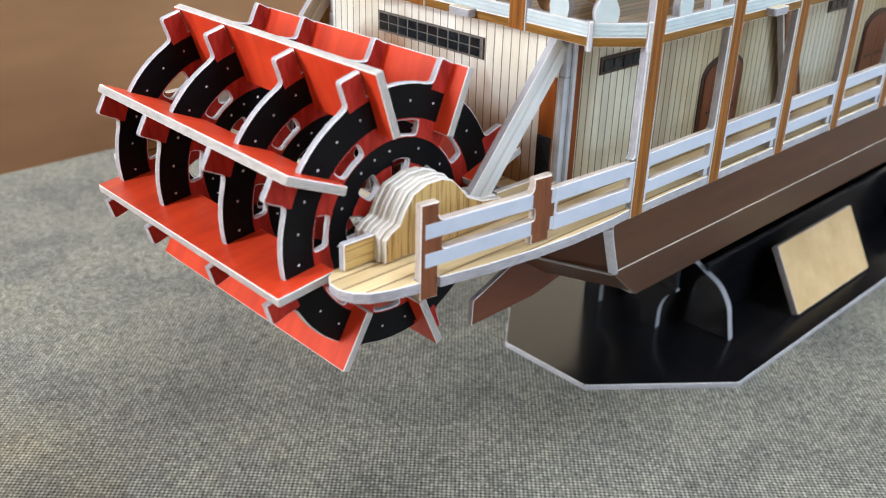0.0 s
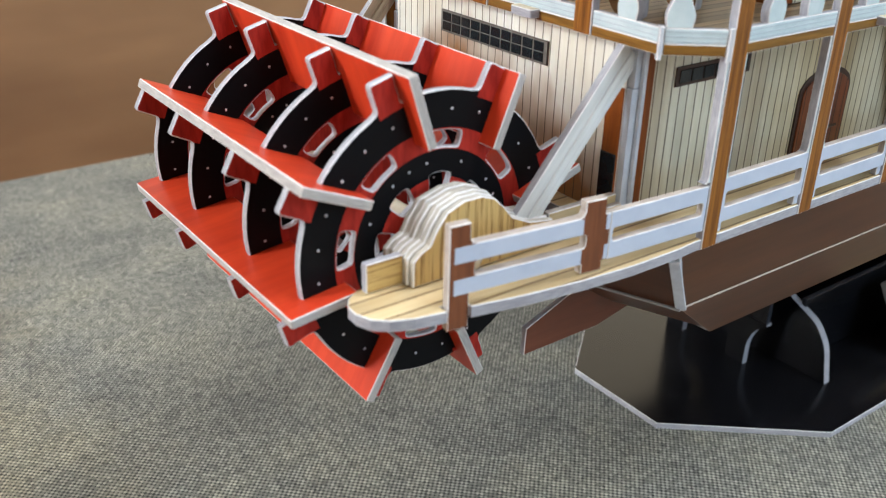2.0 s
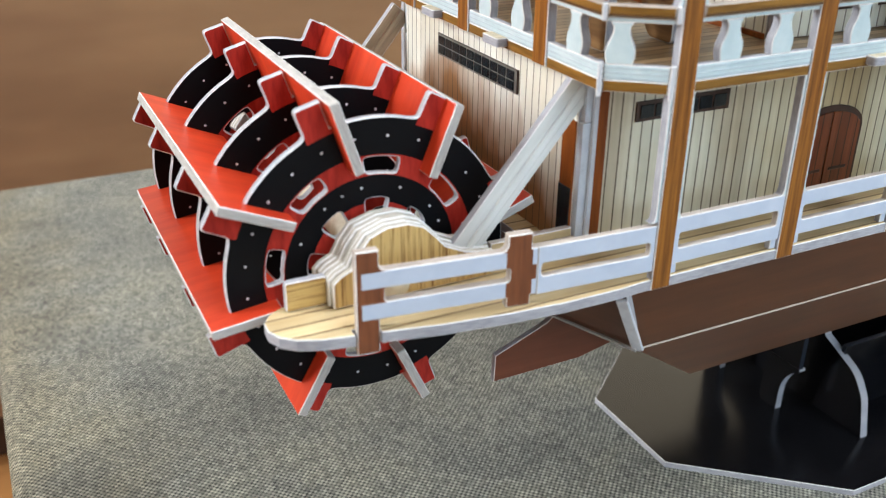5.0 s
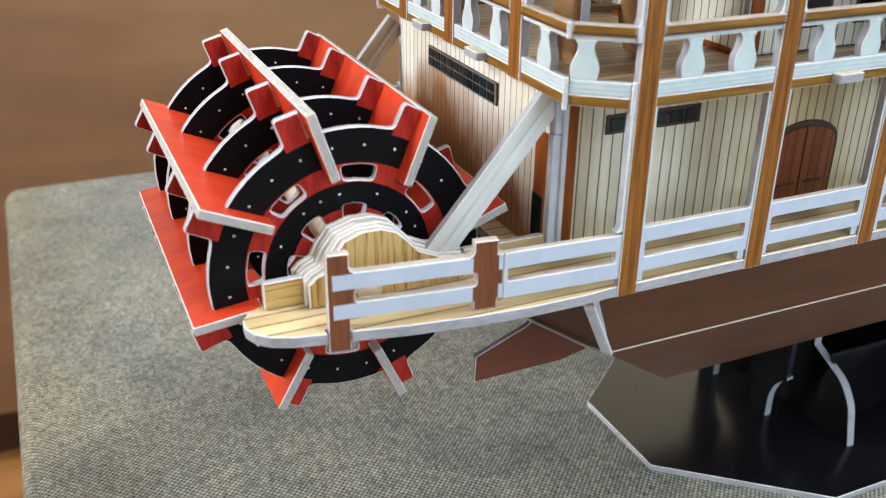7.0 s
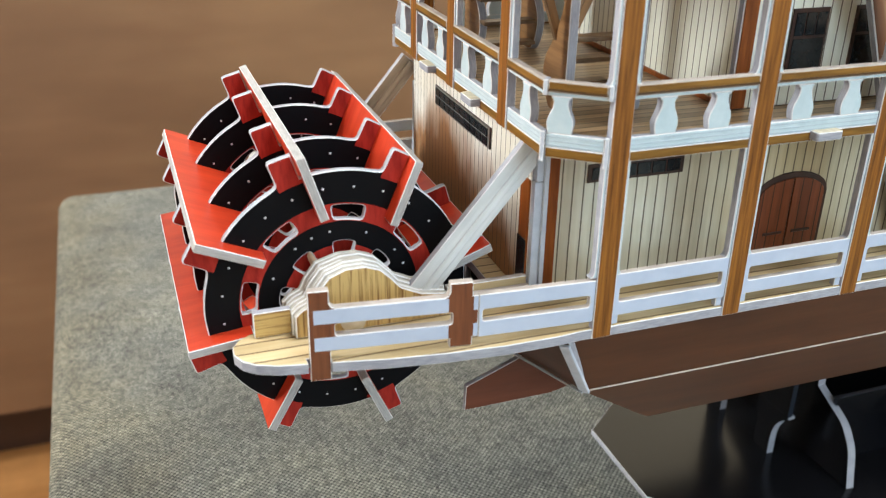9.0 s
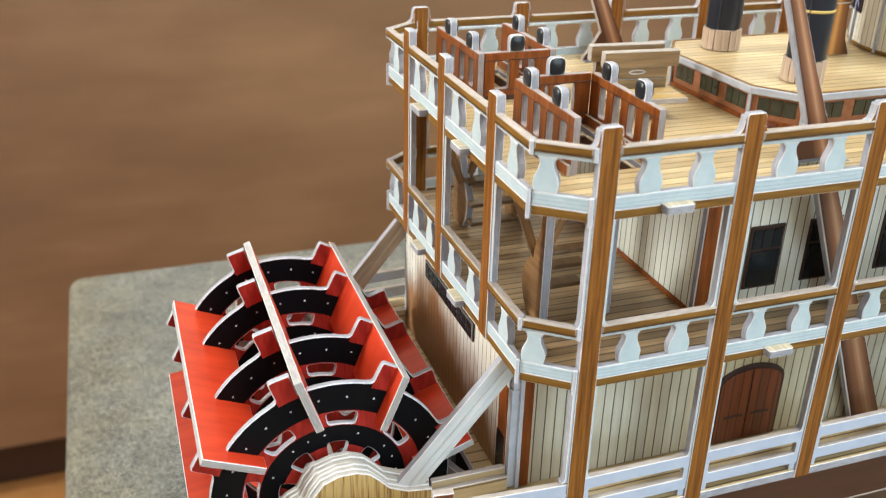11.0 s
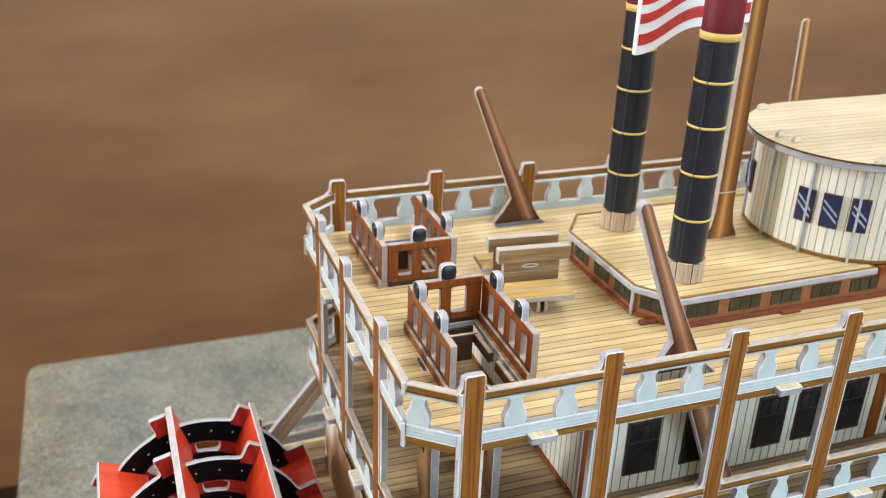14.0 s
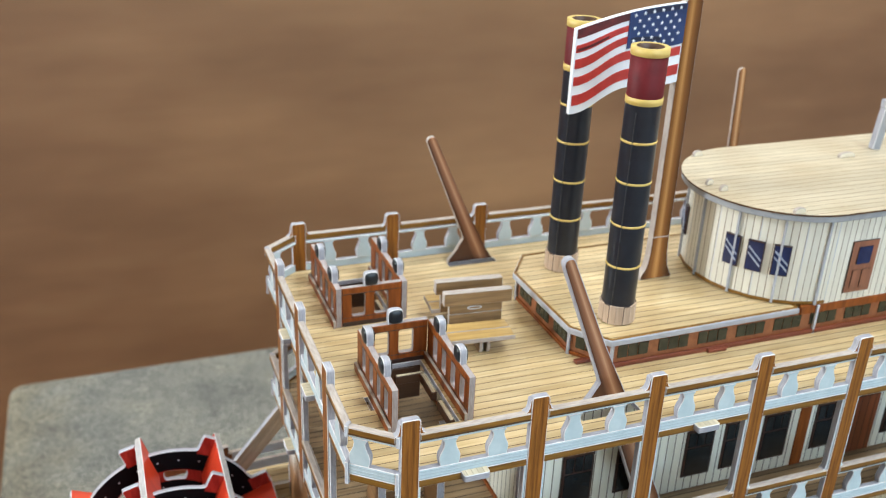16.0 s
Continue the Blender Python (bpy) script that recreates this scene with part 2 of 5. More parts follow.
M_GROOVE = plain("sill_groove", (0.36, 0.44, 0.50), (0.46, 0.54, 0.60), 0.4, 300.0)
M_BENCH = wood("bench_wood", (0.19, 0.110, 0.048), (0.38, 0.24, 0.115), 0, 0.36, 14.0, 600.0)
M_SEAT = wood("seat_wood", (0.40, 0.24, 0.07), (0.66, 0.45, 0.17), 0, 0.36, 14.0, 600.0)
M_STRUT = wood("pale_strut_wood", (0.62, 0.64, 0.64), (0.76, 0.78, 0.79), 0, 0.36, 14.0, 600.0)
# browner copy of the strut wood, painted for the far strut's missing gloss
M_STRUTDULL = wood("dull_strut_wood", (0.36, 0.27, 0.18), (0.54, 0.43, 0.31), 0, 0.36, 14.0, 600.0)
# darker copy of the brace wood: shade below the hatch put into the treads
M_STAIR = wood("stair_wood", (0.09, 0.048, 0.022), (0.20, 0.115, 0.055), 1, 0.36, 8.0, 300.0)
M_STAIRO = wood("brace_wood", (0.18, 0.085, 0.030), (0.36, 0.195, 0.080), 0, 0.36, 12.0, 500.0)
M_STAVE = wood("stave_wood", (0.44, 0.31, 0.22), (0.66, 0.51, 0.39), 1, 0.4, 10.0, 700.0)
M_BAR = plain("window_bars", (0.10, 0.09, 0.08), (0.2, 0.18, 0.16), 0.4, 400.0)
M_GREEN = plain("band_pane", (0.018, 0.022, 0.014), (0.05, 0.05, 0.032), 0.25, 300.0)
M_LAMP = plain("lamp_black", (0.008, 0.011, 0.015), (0.02, 0.025, 0.03), 0.3, 300.0)
M_CORNER = plain("white_corner_paper", (0.50, 0.55, 0.64), (0.62, 0.67, 0.76), 0.24, 240.0)
M_BRICK = plain("band_pillar", (0.24, 0.085, 0.036), (0.36, 0.14, 0.06), 0.4, 500.0)
M_SILVER = plain("silver_edge", (0.44, 0.47, 0.54), (0.60, 0.63, 0.70), 0.42, 260.0)
M_GOLD = plain("gold_plaque", (0.62, 0.44, 0.22), (0.80, 0.62, 0.36), 0.35, 60.0, 0.5, 0.35)
M_NAVY = plain("pilot_glass", (0.008, 0.012, 0.05), (0.02, 0.03, 0.10), 0.2, 200.0)
M_STREAK = plain("printed_glint", (0.16, 0.20, 0.30), (0.42, 0.47, 0.58), 0.3, 300.0)
M_FLAGR = plain("flag_red", (0.38, 0.025, 0.022), (0.58, 0.05, 0.04), 0.4, 200.0)
M_FLAGW = plain("flag_white", (0.79, 0.83, 0.91), (0.88, 0.91, 0.96), 0.4, 150.0)
M_FLAGB = plain("flag_blue", (0.010, 0.026, 0.10), (0.022, 0.05, 0.17), 0.4, 150.0)
M_STUD = plain("silver_stud", (0.45, 0.46, 0.5), (0.7, 0.7, 0.74), 0.3, 900.0)
M_PLASTER = plain("room_plaster", (0.66, 0.61, 0.54), (0.74, 0.69, 0.62), 0.8, 4.0, 0.2)
M_FLOOR = wood("floor_wood", (0.24, 0.10, 0.03), (0.38, 0.18, 0.06), 0, 0.4, 10.0, 20.0)


def wheel_print():
    """Black rim with red tabs outside it and a red band inside it, by the distance from the axle."""
    m, nt, b = mat("wheel_disc_print", 0.36, 0.09)
    g = G(nt)
    co = g.coord()
    sep = g.n("ShaderNodeSeparateXYZ")
    g.l(co, sep.inputs[0])
    r = g.math('SQRT', g.math('ADD', g.math('POWER', sep.outputs[0], 2.0), g.math('POWER', sep.outputs[1], 2.0)))
    f = g.noise(g.scaled(co, (1, 0.2, 1)), 500.0, 4.0, 0.6)
    red = g.ramp(f, [(0.3, (0.23, 0.016, 0.013)), (0.7, (0.46, 0.040, 0.026))])
    blk = (0.005, 0.005, 0.006)
    inner = g.math('MULTIPLY', g.math('LESS_THAN', r, 0.0240), g.math('GREATER_THAN', r, 0.0195))
    inner = g.math('MAXIMUM', inner, g.math('LESS_THAN', r, 0.0135))
    ang = g.math('MULTIPLY', g.math('ARCTAN2', sep.outputs[1], sep.outputs[0]), 180 / math.pi)
    turn = g.math('MODULO', g.math('ADD', ang, 720.0 + 3.0 - 14.5), 45.0)
    outer = g.math('MULTIPLY', g.math('GREATER_THAN', r, 0.0308), g.math('LESS_THAN', turn, 13.6))
    col = g.mix(g.math('MAXIMUM', inner, outer), blk, red)
    g.l(col, b.inputs["Base Color"])
    return m


M_DISC = wheel_print()


def fabric():
    """Grey woven cloth: light threads crossing dark ones, with worn and stained patches."""
    m, nt, b = mat("grey_weave", 0.9, 0.2)
    g = G(nt)
    co = g.coord()
    warp = g.n("ShaderNodeTexNoise", Scale=60.0, Detail=2.0)
    g.l(co, warp.inputs["Vector"])
    add = g.n("ShaderNodeVectorMath")
    add.operation = 'MULTIPLY_ADD'
    g.l(warp.outputs["Color"], add.inputs[0])
    add.inputs[1].default_value = (0.0006, 0.0006, 0)
    g.l(co, add.inputs[2])
    sep = g.n("ShaderNodeSeparateXYZ")
    g.l(add.outputs[0], sep.inputs[0])
    k = 2 * math.pi / 0.0019
    sx = g.math('SINE', g.math('MULTIPLY', sep.outputs[0], k))
    sy = g.math('SINE', g.math('MULTIPLY', sep.outputs[1], k))
    w = g.math('MULTIPLY', g.math('ADD', g.math('MULTIPLY', sx, sy), 1.0), 0.5)
    cell = g.n("ShaderNodeTexWhiteNoise")
    cell.noise_dimensions = '2D'
    snap = g.n("ShaderNodeVectorMath")
    snap.operation = 'SNAP'
    g.l(add.outputs[0], snap.inputs[0])
    snap.inputs[1].default_value = (0.00095, 0.00095, 1.0)
    g.l(snap.outputs[0], cell.inputs["Vector"])
    thread = g.noise(g.scaled(co, (1.0, 0.25, 1.0)), 900.0, 3.0)
    clump = g.noise(co, 420.0, 2.0)
    w = g.math('MULTIPLY', w, g.math('ADD', g.math('MULTIPLY', cell.outputs["Value"], 0.75), 0.45))
    w2 = g.math('ADD', g.math('MULTIPLY', w, 0.75), g.math('MULTIPLY', g.math('ADD', thread, clump), 0.22))
    col = g.ramp(w2, [(0.20, (0.034, 0.036, 0.037)), (0.88, (0.430, 0.427, 0.380))])
    blot = g.ramp(g.noise(co, 20.0, 5.0, 0.65), [(0.32, (0.58, 0.59, 0.62)), (0.5, (0.88, 0.88, 0.88)), (0.70, (1.10, 1.08, 1.0))])
    fine = g.ramp(g.noise(co, 260.0, 3.0), [(0.3, (0.76, 0.76, 0.76)), (0.7, (1.1, 1.1, 1.08))])
    col = g.mix(1.0, g.mix(1.0, col, blot, 'MULTIPLY'), fine, 'MULTIPLY')
    # light's fall-off towards the table's short edge, painted in as darker tan
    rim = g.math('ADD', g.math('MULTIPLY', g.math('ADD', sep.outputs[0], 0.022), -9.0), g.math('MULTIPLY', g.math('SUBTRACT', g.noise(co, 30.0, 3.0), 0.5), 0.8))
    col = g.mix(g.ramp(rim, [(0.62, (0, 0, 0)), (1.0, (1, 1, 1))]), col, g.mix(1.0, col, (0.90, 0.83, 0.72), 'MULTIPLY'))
    g.l(col, b.inputs["Base Color"])
    g.bump(w2, b, 0.7, 0.0004)
    return m


def panel_wood():
    """Broad, soft, wavy brown grain that runs level."""
    m, nt, b = mat("brown_panel_wood", 0.55, 0.3)
    g = G(nt)
    co = g.coord()
    f = g.noise(g.scaled(co, (0.35, 1, 1.6)), 4.5, 4.0, 0.55)
    f2 = g.noise(g.scaled(co, (0.12, 1, 1.0)), 40.0, 3.0, 0.6)
    col = g.ramp(g.math('ADD', g.math('MULTIPLY', f, 0.9), g.math('MULTIPLY', f2, 0.1)),
                 [(0.35, (0.220, 0.122, 0.064)), (0.52, (0.302, 0.173, 0.089)), (0.68, (0.42, 0.249, 0.126))])
    # uneven light over the wall, painted in as wide aslant light and dark bands
    sep = g.n("ShaderNodeSeparateXYZ")
    g.l(co, sep.inputs[0])
    ph = g.math('ADD', g.math('ADD', sep.outputs[0], g.math('MULTIPLY', sep.outputs[1], 0.5)), g.math('MULTIPLY', g.noise(co, 2.2, 3.0), 0.35))
    band = g.math('COSINE', g.math('MULTIPLY', g.math('SUBTRACT', ph, 2.99), 2 * math.pi / 1.3))
    wall_light = g.ramp(g.math('ADD', g.math('MULTIPLY', band, 0.5), 0.5), [(0.0, (0.76, 0.74, 0.78)), (1.0, (1.06, 1.06, 1.05))])
    col = g.mix(1.0, col, wall_light, 'MULTIPLY')
    g.l(col, b.inputs["Base Color"])
    return m


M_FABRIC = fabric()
M_PANEL = panel_wood()

# ---- mesh helpers ----
WORLD = {}


def empty(name, x, y, z, label="", category="", group="", kind="", parent=None):
    ob = new(name)
    ob.empty_display_size = 0.005
    WORLD[ob] = pose(x, y, z)
    if parent:
        ob.parent = parent
        ob.matrix_basis = WORLD[parent].inverted() @ WORLD[ob]
    else:
        ob.matrix_basis = WORLD[ob]
    return tagged(ob, label, category, group, kind)


def link(name, me, m, parent, label=""):
    ob = new(name, me)
    WORLD[ob] = m
    # thing, part and sub-part at most
    if parent and parent.parent and parent.parent.parent:
        parent = parent.parent
    if parent:
        ob.parent = parent
        ob.matrix_basis = WORLD[parent].inverted() @ m
    else:
        ob.matrix_basis = m
    if label:
        ob["label"] = label
    return ob


def plane(o, u, v):
    """A board's frame: origin, its first and second direction."""
    u, v = Vector(u).normalized(), Vector(v).normalized()
    n = u.cross(v)
    return Matrix(((u.x, v.x, n.x, o[0]), (u.y, v.y, n.y, o[1]), (u.z, v.z, n.z, o[2]), (0, 0, 0, 1)))


def SIDE(x, y, z):
    return plane((x, y, z), (1, 0, 0), (0, 0, 1))


def PORT(x, y, z):
    return plane((x, y, z), (-1, 0, 0), (0, 0, 1))


def STERN(x, y, z):
    return plane((x, y, z), (0, -1, 0), (0, 0, 1))


def FLAT(x, y, z):
    return plane((x, y, z), (1, 0, 0), (0, 1, 0))


def area2(p):
    return sum(a[0] * b[1] - b[0] * a[1] for a, b in zip(p, p[1:] + p[:1]))


def inset(p, d):
    """Moves a loop to its left by d at every corner."""
    out = []
    k = len(p)
    for i in range(k):
        a, b, c = Vector(p[i - 1]), Vector(p[i]), Vector(p[(i + 1) % k])
        e1, e2 = (b - a), (c - b)
        if e1.length < 1e-9 or e2.length < 1e-9:
            out.append(tuple(b))
            continue
        e1.normalize(), e2.normalize()
        n1, n2 = Vector((-e1.y, e1.x)), Vector((-e2.y, e2.x))
        h = n1 + n2
        q = max(h.length_squared / 2, 0.35)
        out.append(tuple(b + h * (d / q)))
    return out


def board_data(loops, t, b=0.00018):
    """Verts and faces of a board: the outer loop and its holes, from -t to 0, with fine chamfers. Faces: (verts, slot)."""
    fixed = []
    for i, p in enumerate(loops):
        p = [tuple(q) for q in p]
        ccw = area2(p) > 0
        if (i == 0) != ccw:
            p.reverse()
        fixed.append(p)
    verts, faces = [], []
    rows = []
    for p in fixed:
        q = inset(p, b)
        k = len(p)
        base = len(verts)
        for ring, z in ((q, 0), (p, -b), (p, -t + b), (q, -t)):
            verts += [(x, y, z) for x, y in ring]
        rows.append((base, k, q))
        for r in range(3):
            for i in range(k):
                j = (i + 1) % k
                faces.append(((base + r * k + j, base + r * k + i, base + (r + 1) * k + i, base + (r + 1) * k + j), 1 if r == 1 else 2))
    flat = []
    for base, k, q in rows:
        flat += [(base + i, base + 3 * k + i) for i in range(k)]
    if len(fixed) == 1 and len(fixed[0]) <= 4:
        tris = [tuple(range(len(fixed[0])))]
        flip = False
    else:
        tris = geo_tess([[Vector((x, y, 0)) for x, y in q] for _, _, q in rows])
        flip = None
    pts = [c for _, _, q in rows for c in q]
    for tri in tris:
        tri = list(tri)
        if area2([pts[i] for i in tri]) < 0:
            tri.reverse()
        faces.append((tuple(flat[i][0] for i in tri), 0))
        faces.append((tuple(flat[i][1] for i in reversed(tri)), 0))
    return verts, faces


from mathutils.geometry import tessellate_polygon as geo_tess


def mesh_of(name, verts, faces, mats, smooth=False):
    me = bpy.data.meshes.new(name)
    me.from_pydata([tuple(v) for v in verts], [], [f for f, _ in faces])
    for m in mats:
        me.materials.append(m)
    me.polygons.foreach_set("material_index", [s for _, s in faces])
    if smooth:
        me.polygons.foreach_set("use_smooth", [True] * len(faces))
    me.update()
    return me


T = 0.0018


def board(name, loops, m, face, parent, label="", t=T, edge=None, b=0.00018, rim=None):
    if not isinstance(loops[0][0], (tuple, list, Vector)):
        loops = [loops]
    v, f = board_data(loops, t, b)
    return link(name, mesh_of(name, v, f, [face, edge or M_EDGE, rim or (M_RIM if edge is None or edge is M_EDGE else edge)]), m, parent, label)


def rect(u0, v0, u1, v1):
    return [(u0, v0), (u1, v0), (u1, v1), (u0, v1)]


def rounded(p, r, n=4):
    """Rounds the corners of a loop."""
    out = []
    k = len(p)
    rs = r if isinstance(r, (list, tuple)) else [r] * k
    for i in range(k):
        a, b, c = Vector(p[i - 1]), Vector(p[i]), Vector(p[(i + 1) % k])
        rr = min(rs[i], (a - b).length * 0.49, (c - b).length * 0.49)
        if rr <= 0:
            out.append(tuple(b))
            continue
        p0, p1 = b + (a - b).normalized() * rr, b + (c - b).normalized() * rr
        for s in range(n + 1):
            q = s / n
            out.append(tuple(p0 * (1 - q) ** 2 + b * 2 * q * (1 - q) + p1 * q * q))
    return out


def arc(cx, cy, r, a0, a1, n):
    return [(cx + r * math.cos(radians(a0 + (a1 - a0) * i / n)), cy + r * math.sin(radians(a0 + (a1 - a0) * i / n))) for i in range(n + 1)]


def lathe(name, prof, m, parent, mats, slots=None, n=28, label="", seam=False):
    """A round body: prof is a list of (radius, height)."""
    verts, faces = [], []
    for r, z in prof:
        verts += [(r * math.cos(2 * math.pi * i / n), r * math.sin(2 * math.pi * i / n), z) for i in range(n)]
    for j in range(len(prof) - 1):
        for i in range(n):
            k = (i + 1) % n
            faces.append(((j * n + i, j * n + k, (j + 1) * n + k, (j + 1) * n + i), slots[j] if slots else 0))
    me = mesh_of(name, verts, faces, mats, True)
    return link(name, me, m, parent, label)


def block(name, x0, y0, z0, x1, y1, z1, face, parent, label="", edge=None, b=0.0002):
    """A small upright box with chamfered edges."""
    return board(name, rect(x0, y0, x1, y1), FLAT(0, 0, z1), face, parent, label, z1 - z0, edge or face, b)


# ---- the room ----
FLOOR_Z = -0.56
NORTH = 0.86


def setting(name, m, w, h, material, label, holes=(), t=0.1):
    ob = board(name, [rect(0, 0, w, h), *holes], m, material, None, label, t, material, 0.002)
    return tagged(ob, label, "", "", "structure")


setting("floor", FLAT(-2.2, -2.0, FLOOR_Z), 4.6, 3.0, M_FLOOR, "orange-brown wooden floor below the table")
setting("wall_north", plane((-2.2, NORTH, FLOOR_Z + 0.075), (1, 0, 0), (0, 0, 1)), 4.6, 0.845, M_PANEL, "smooth brown wood-grained panel wall")
setting("wall_north_upper", plane((-2.2, NORTH + 0.01, FLOOR_Z + 0.92), (1, 0, 0), (0, 0, 1)), 4.6, 1.74, M_PLASTER, "plain plaster wall with a window above the panelling", [rect(2.4, 0.09, 3.7, 0.89)])
tagged(setting("baseboard", plane((-2.2, NORTH + 0.03, FLOOR_Z), (1, 0, 0), (0, 0, 1)), 4.6, 0.075, M_DARK, "dark recessed plinth under the brown panel"), "", "", "", "structure")
# assumed walls and ceiling, out of view, with openings for the lamps
setting("wall_south", plane((2.4, -1.9, FLOOR_Z), (-1, 0, 0), (0, 0, 1)), 4.6, 2.66, M_PLASTER, "plain plaster wall with a window opening",
        [rect(1.00, 0.8, 2.60, 2.2)])
setting("wall_west", plane((-2.0, -1.9, FLOOR_Z), (0, 1, 0), (0, 0, 1)), 2.8, 2.66, M_PLASTER, "plain plaster wall with a window opening",
        [rect(2.42, 0.90, 2.72, 2.30)])
setting("wall_east", plane((2.2, 0.9, FLOOR_Z), (0, -1, 0), (0, 0, 1)), 2.8, 2.66, M_PLASTER, "plain plaster wall")
setting("ceiling", plane((-2.2, 1.0, 2.1), (1, 0, 0), (0, -1, 0)), 4.6, 3.0, M_PLASTER, "plain white ceiling with an opening for the fill light",
        [rect(2.20, 1.19, 3.60, 1.81)])

# ---- the cloth-covered table ----
table = empty("covered_table", 0.2, 0.0, FLOOR_Z, "low table covered in grey woven cloth", "table")


def table_cover():
    x0, x1, y0, y1, r = -0.1405, 0.75, -0.62, 0.334, 0.008
    outline = rounded([(x0, y0), (x1, y0), (x1, y1), (x0, y1)], 0.011, 8)
    if area2(outline) < 0:
        outline.reverse()
    verts, faces = [], []
    k = len(outline)
    levels = [(0.0, -0.52), (0.0, -r)] + [(r * (1 - math.cos(a)), -r + r * math.sin(a)) for a in [math.pi / 2 * i / 5 for i in range(1, 6)]]
    for d, z in levels:
        ring = inset(outline, d) if d else outline
        verts += [(x, y, z) for x, y in ring]
    for j in range(len(levels) - 1):
        for i in range(k):
            q = (i + 1) % k
            faces.append(((j * k + i, j * k + q, (j + 1) * k + q, (j + 1) * k + i), 0))
    top = (len(levels) - 1) * k
    faces.append((tuple(top + i for i in range(k)), 0))
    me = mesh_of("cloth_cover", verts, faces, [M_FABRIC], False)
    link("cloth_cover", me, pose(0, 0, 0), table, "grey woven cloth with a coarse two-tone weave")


table_cover()
for lx in (-0.09, 0.70):
    for ly in (-0.57, 0.28):
        block("leg", lx - 0.025, ly - 0.025, FLOOR_Z, lx + 0.025, ly + 0.025, -0.515, M_DARK, table, "", None, 0.003)

# ---- the display stand ----
stand = empty("display_stand", 0.2, 0.0, 0.0, "glossy black card display stand with a gold plaque", "display stand")
CY = 0.002
base_loop = [(0.053, CY - 0.020), (0.098, CY - 0.057), (0.33, CY - 0.057), (0.375, CY - 0.020), (0.375, CY + 0.020), (0.33, CY + 0.057), (0.098, CY + 0.057), (0.053, CY + 0.020)]
board("base_plate", base_loop, FLAT(0, 0, 0.0022), M_BLACK, stand, "glossy black octagonal plate with a pale cut edge", 0.0022)
for bx in (0.121, 0.30):
    half = [(0.0365, 0.0), (0.0335, 0.0145), (0.0285, 0.0215), (0.0140, 0.0285), (0.0140, 0.0420)]
    loop = [(-a, z) for a, z in half] + [(a, z) for a, z in reversed(half)]
    board("bracket", rounded(loop, [0, 0.003, 0.003, 0, 0, 0, 0, 0.003, 0.003, 0], 3), plane((bx, 0, 0.0022), (0, -1, 0), (0, 0, 1)), M_BLACK, stand, "black cradle bracket with pale edges", 0.0034, None, 0.00018, M_BLACK)
for yr in (-0.011, 0.018):
    rib = [(0.0, 0.0), (0.0, 0.010), (0.0025, 0.016), (0.0070, 0.0195), (0.0070, 0.0205), (-0.008, 0.0205), (-0.008, 0.0)]
    board("rib", rounded(rib, [0, 0.003, 0.003, 0, 0, 0, 0], 3), plane((0.107, yr, 0.0022), (0, -1, 0), (0, 0, 1)), M_BLACK, stand, "black curved rib with a pale edge", 0.0030, None, 0.00018, M_BLACK)
    # upper rib, its edges darkened for the shade under the hull
    board("rib_neck", rect(-0.008, 0.0206, 0.0070, 0.0400), plane((0.1068, yr, 0.0022), (0, -1, 0), (0, 0, 1)), M_BLACK, stand, "", 0.0020, M_FUNNEL)
for by in (-0.022, 0.024):
    board("beam", rect(0, 0, 0.174, 0.0278), SIDE(0.1230, by, 0.0022), M_BLACK, stand, "", T, M_FUNNEL)
pl = (Vector((0.0, 0.022, 0.040))).normalized()
board("plaque", rounded(rect(0, 0, 0.067, 0.0305), 0.001, 2), plane((0.160, -0.046, 0.0035), (1, 0, 0), tuple(pl)), M_GOLD, stand, "tilted gold plaque with a grey cut edge", 0.003)

# ---- the model steamboat ----
boat = empty("model_steamboat", 0.15, 0.0, 0.045, "white and brown card model paddle steamboat on a black stand", "model boat")
BOW = 0.33        # where the straight sides end
RY = 0.0645       # outer face of the side rails
STX = -0.0137     # outer face of the stern rails
SP = 0.0359       # spacing of the side posts
PW = 0.0050       # their width
PX = 0.0006       # middle of the first post
SY = 0.0558       # half width of the straight stern rails
NB = 9            # bays


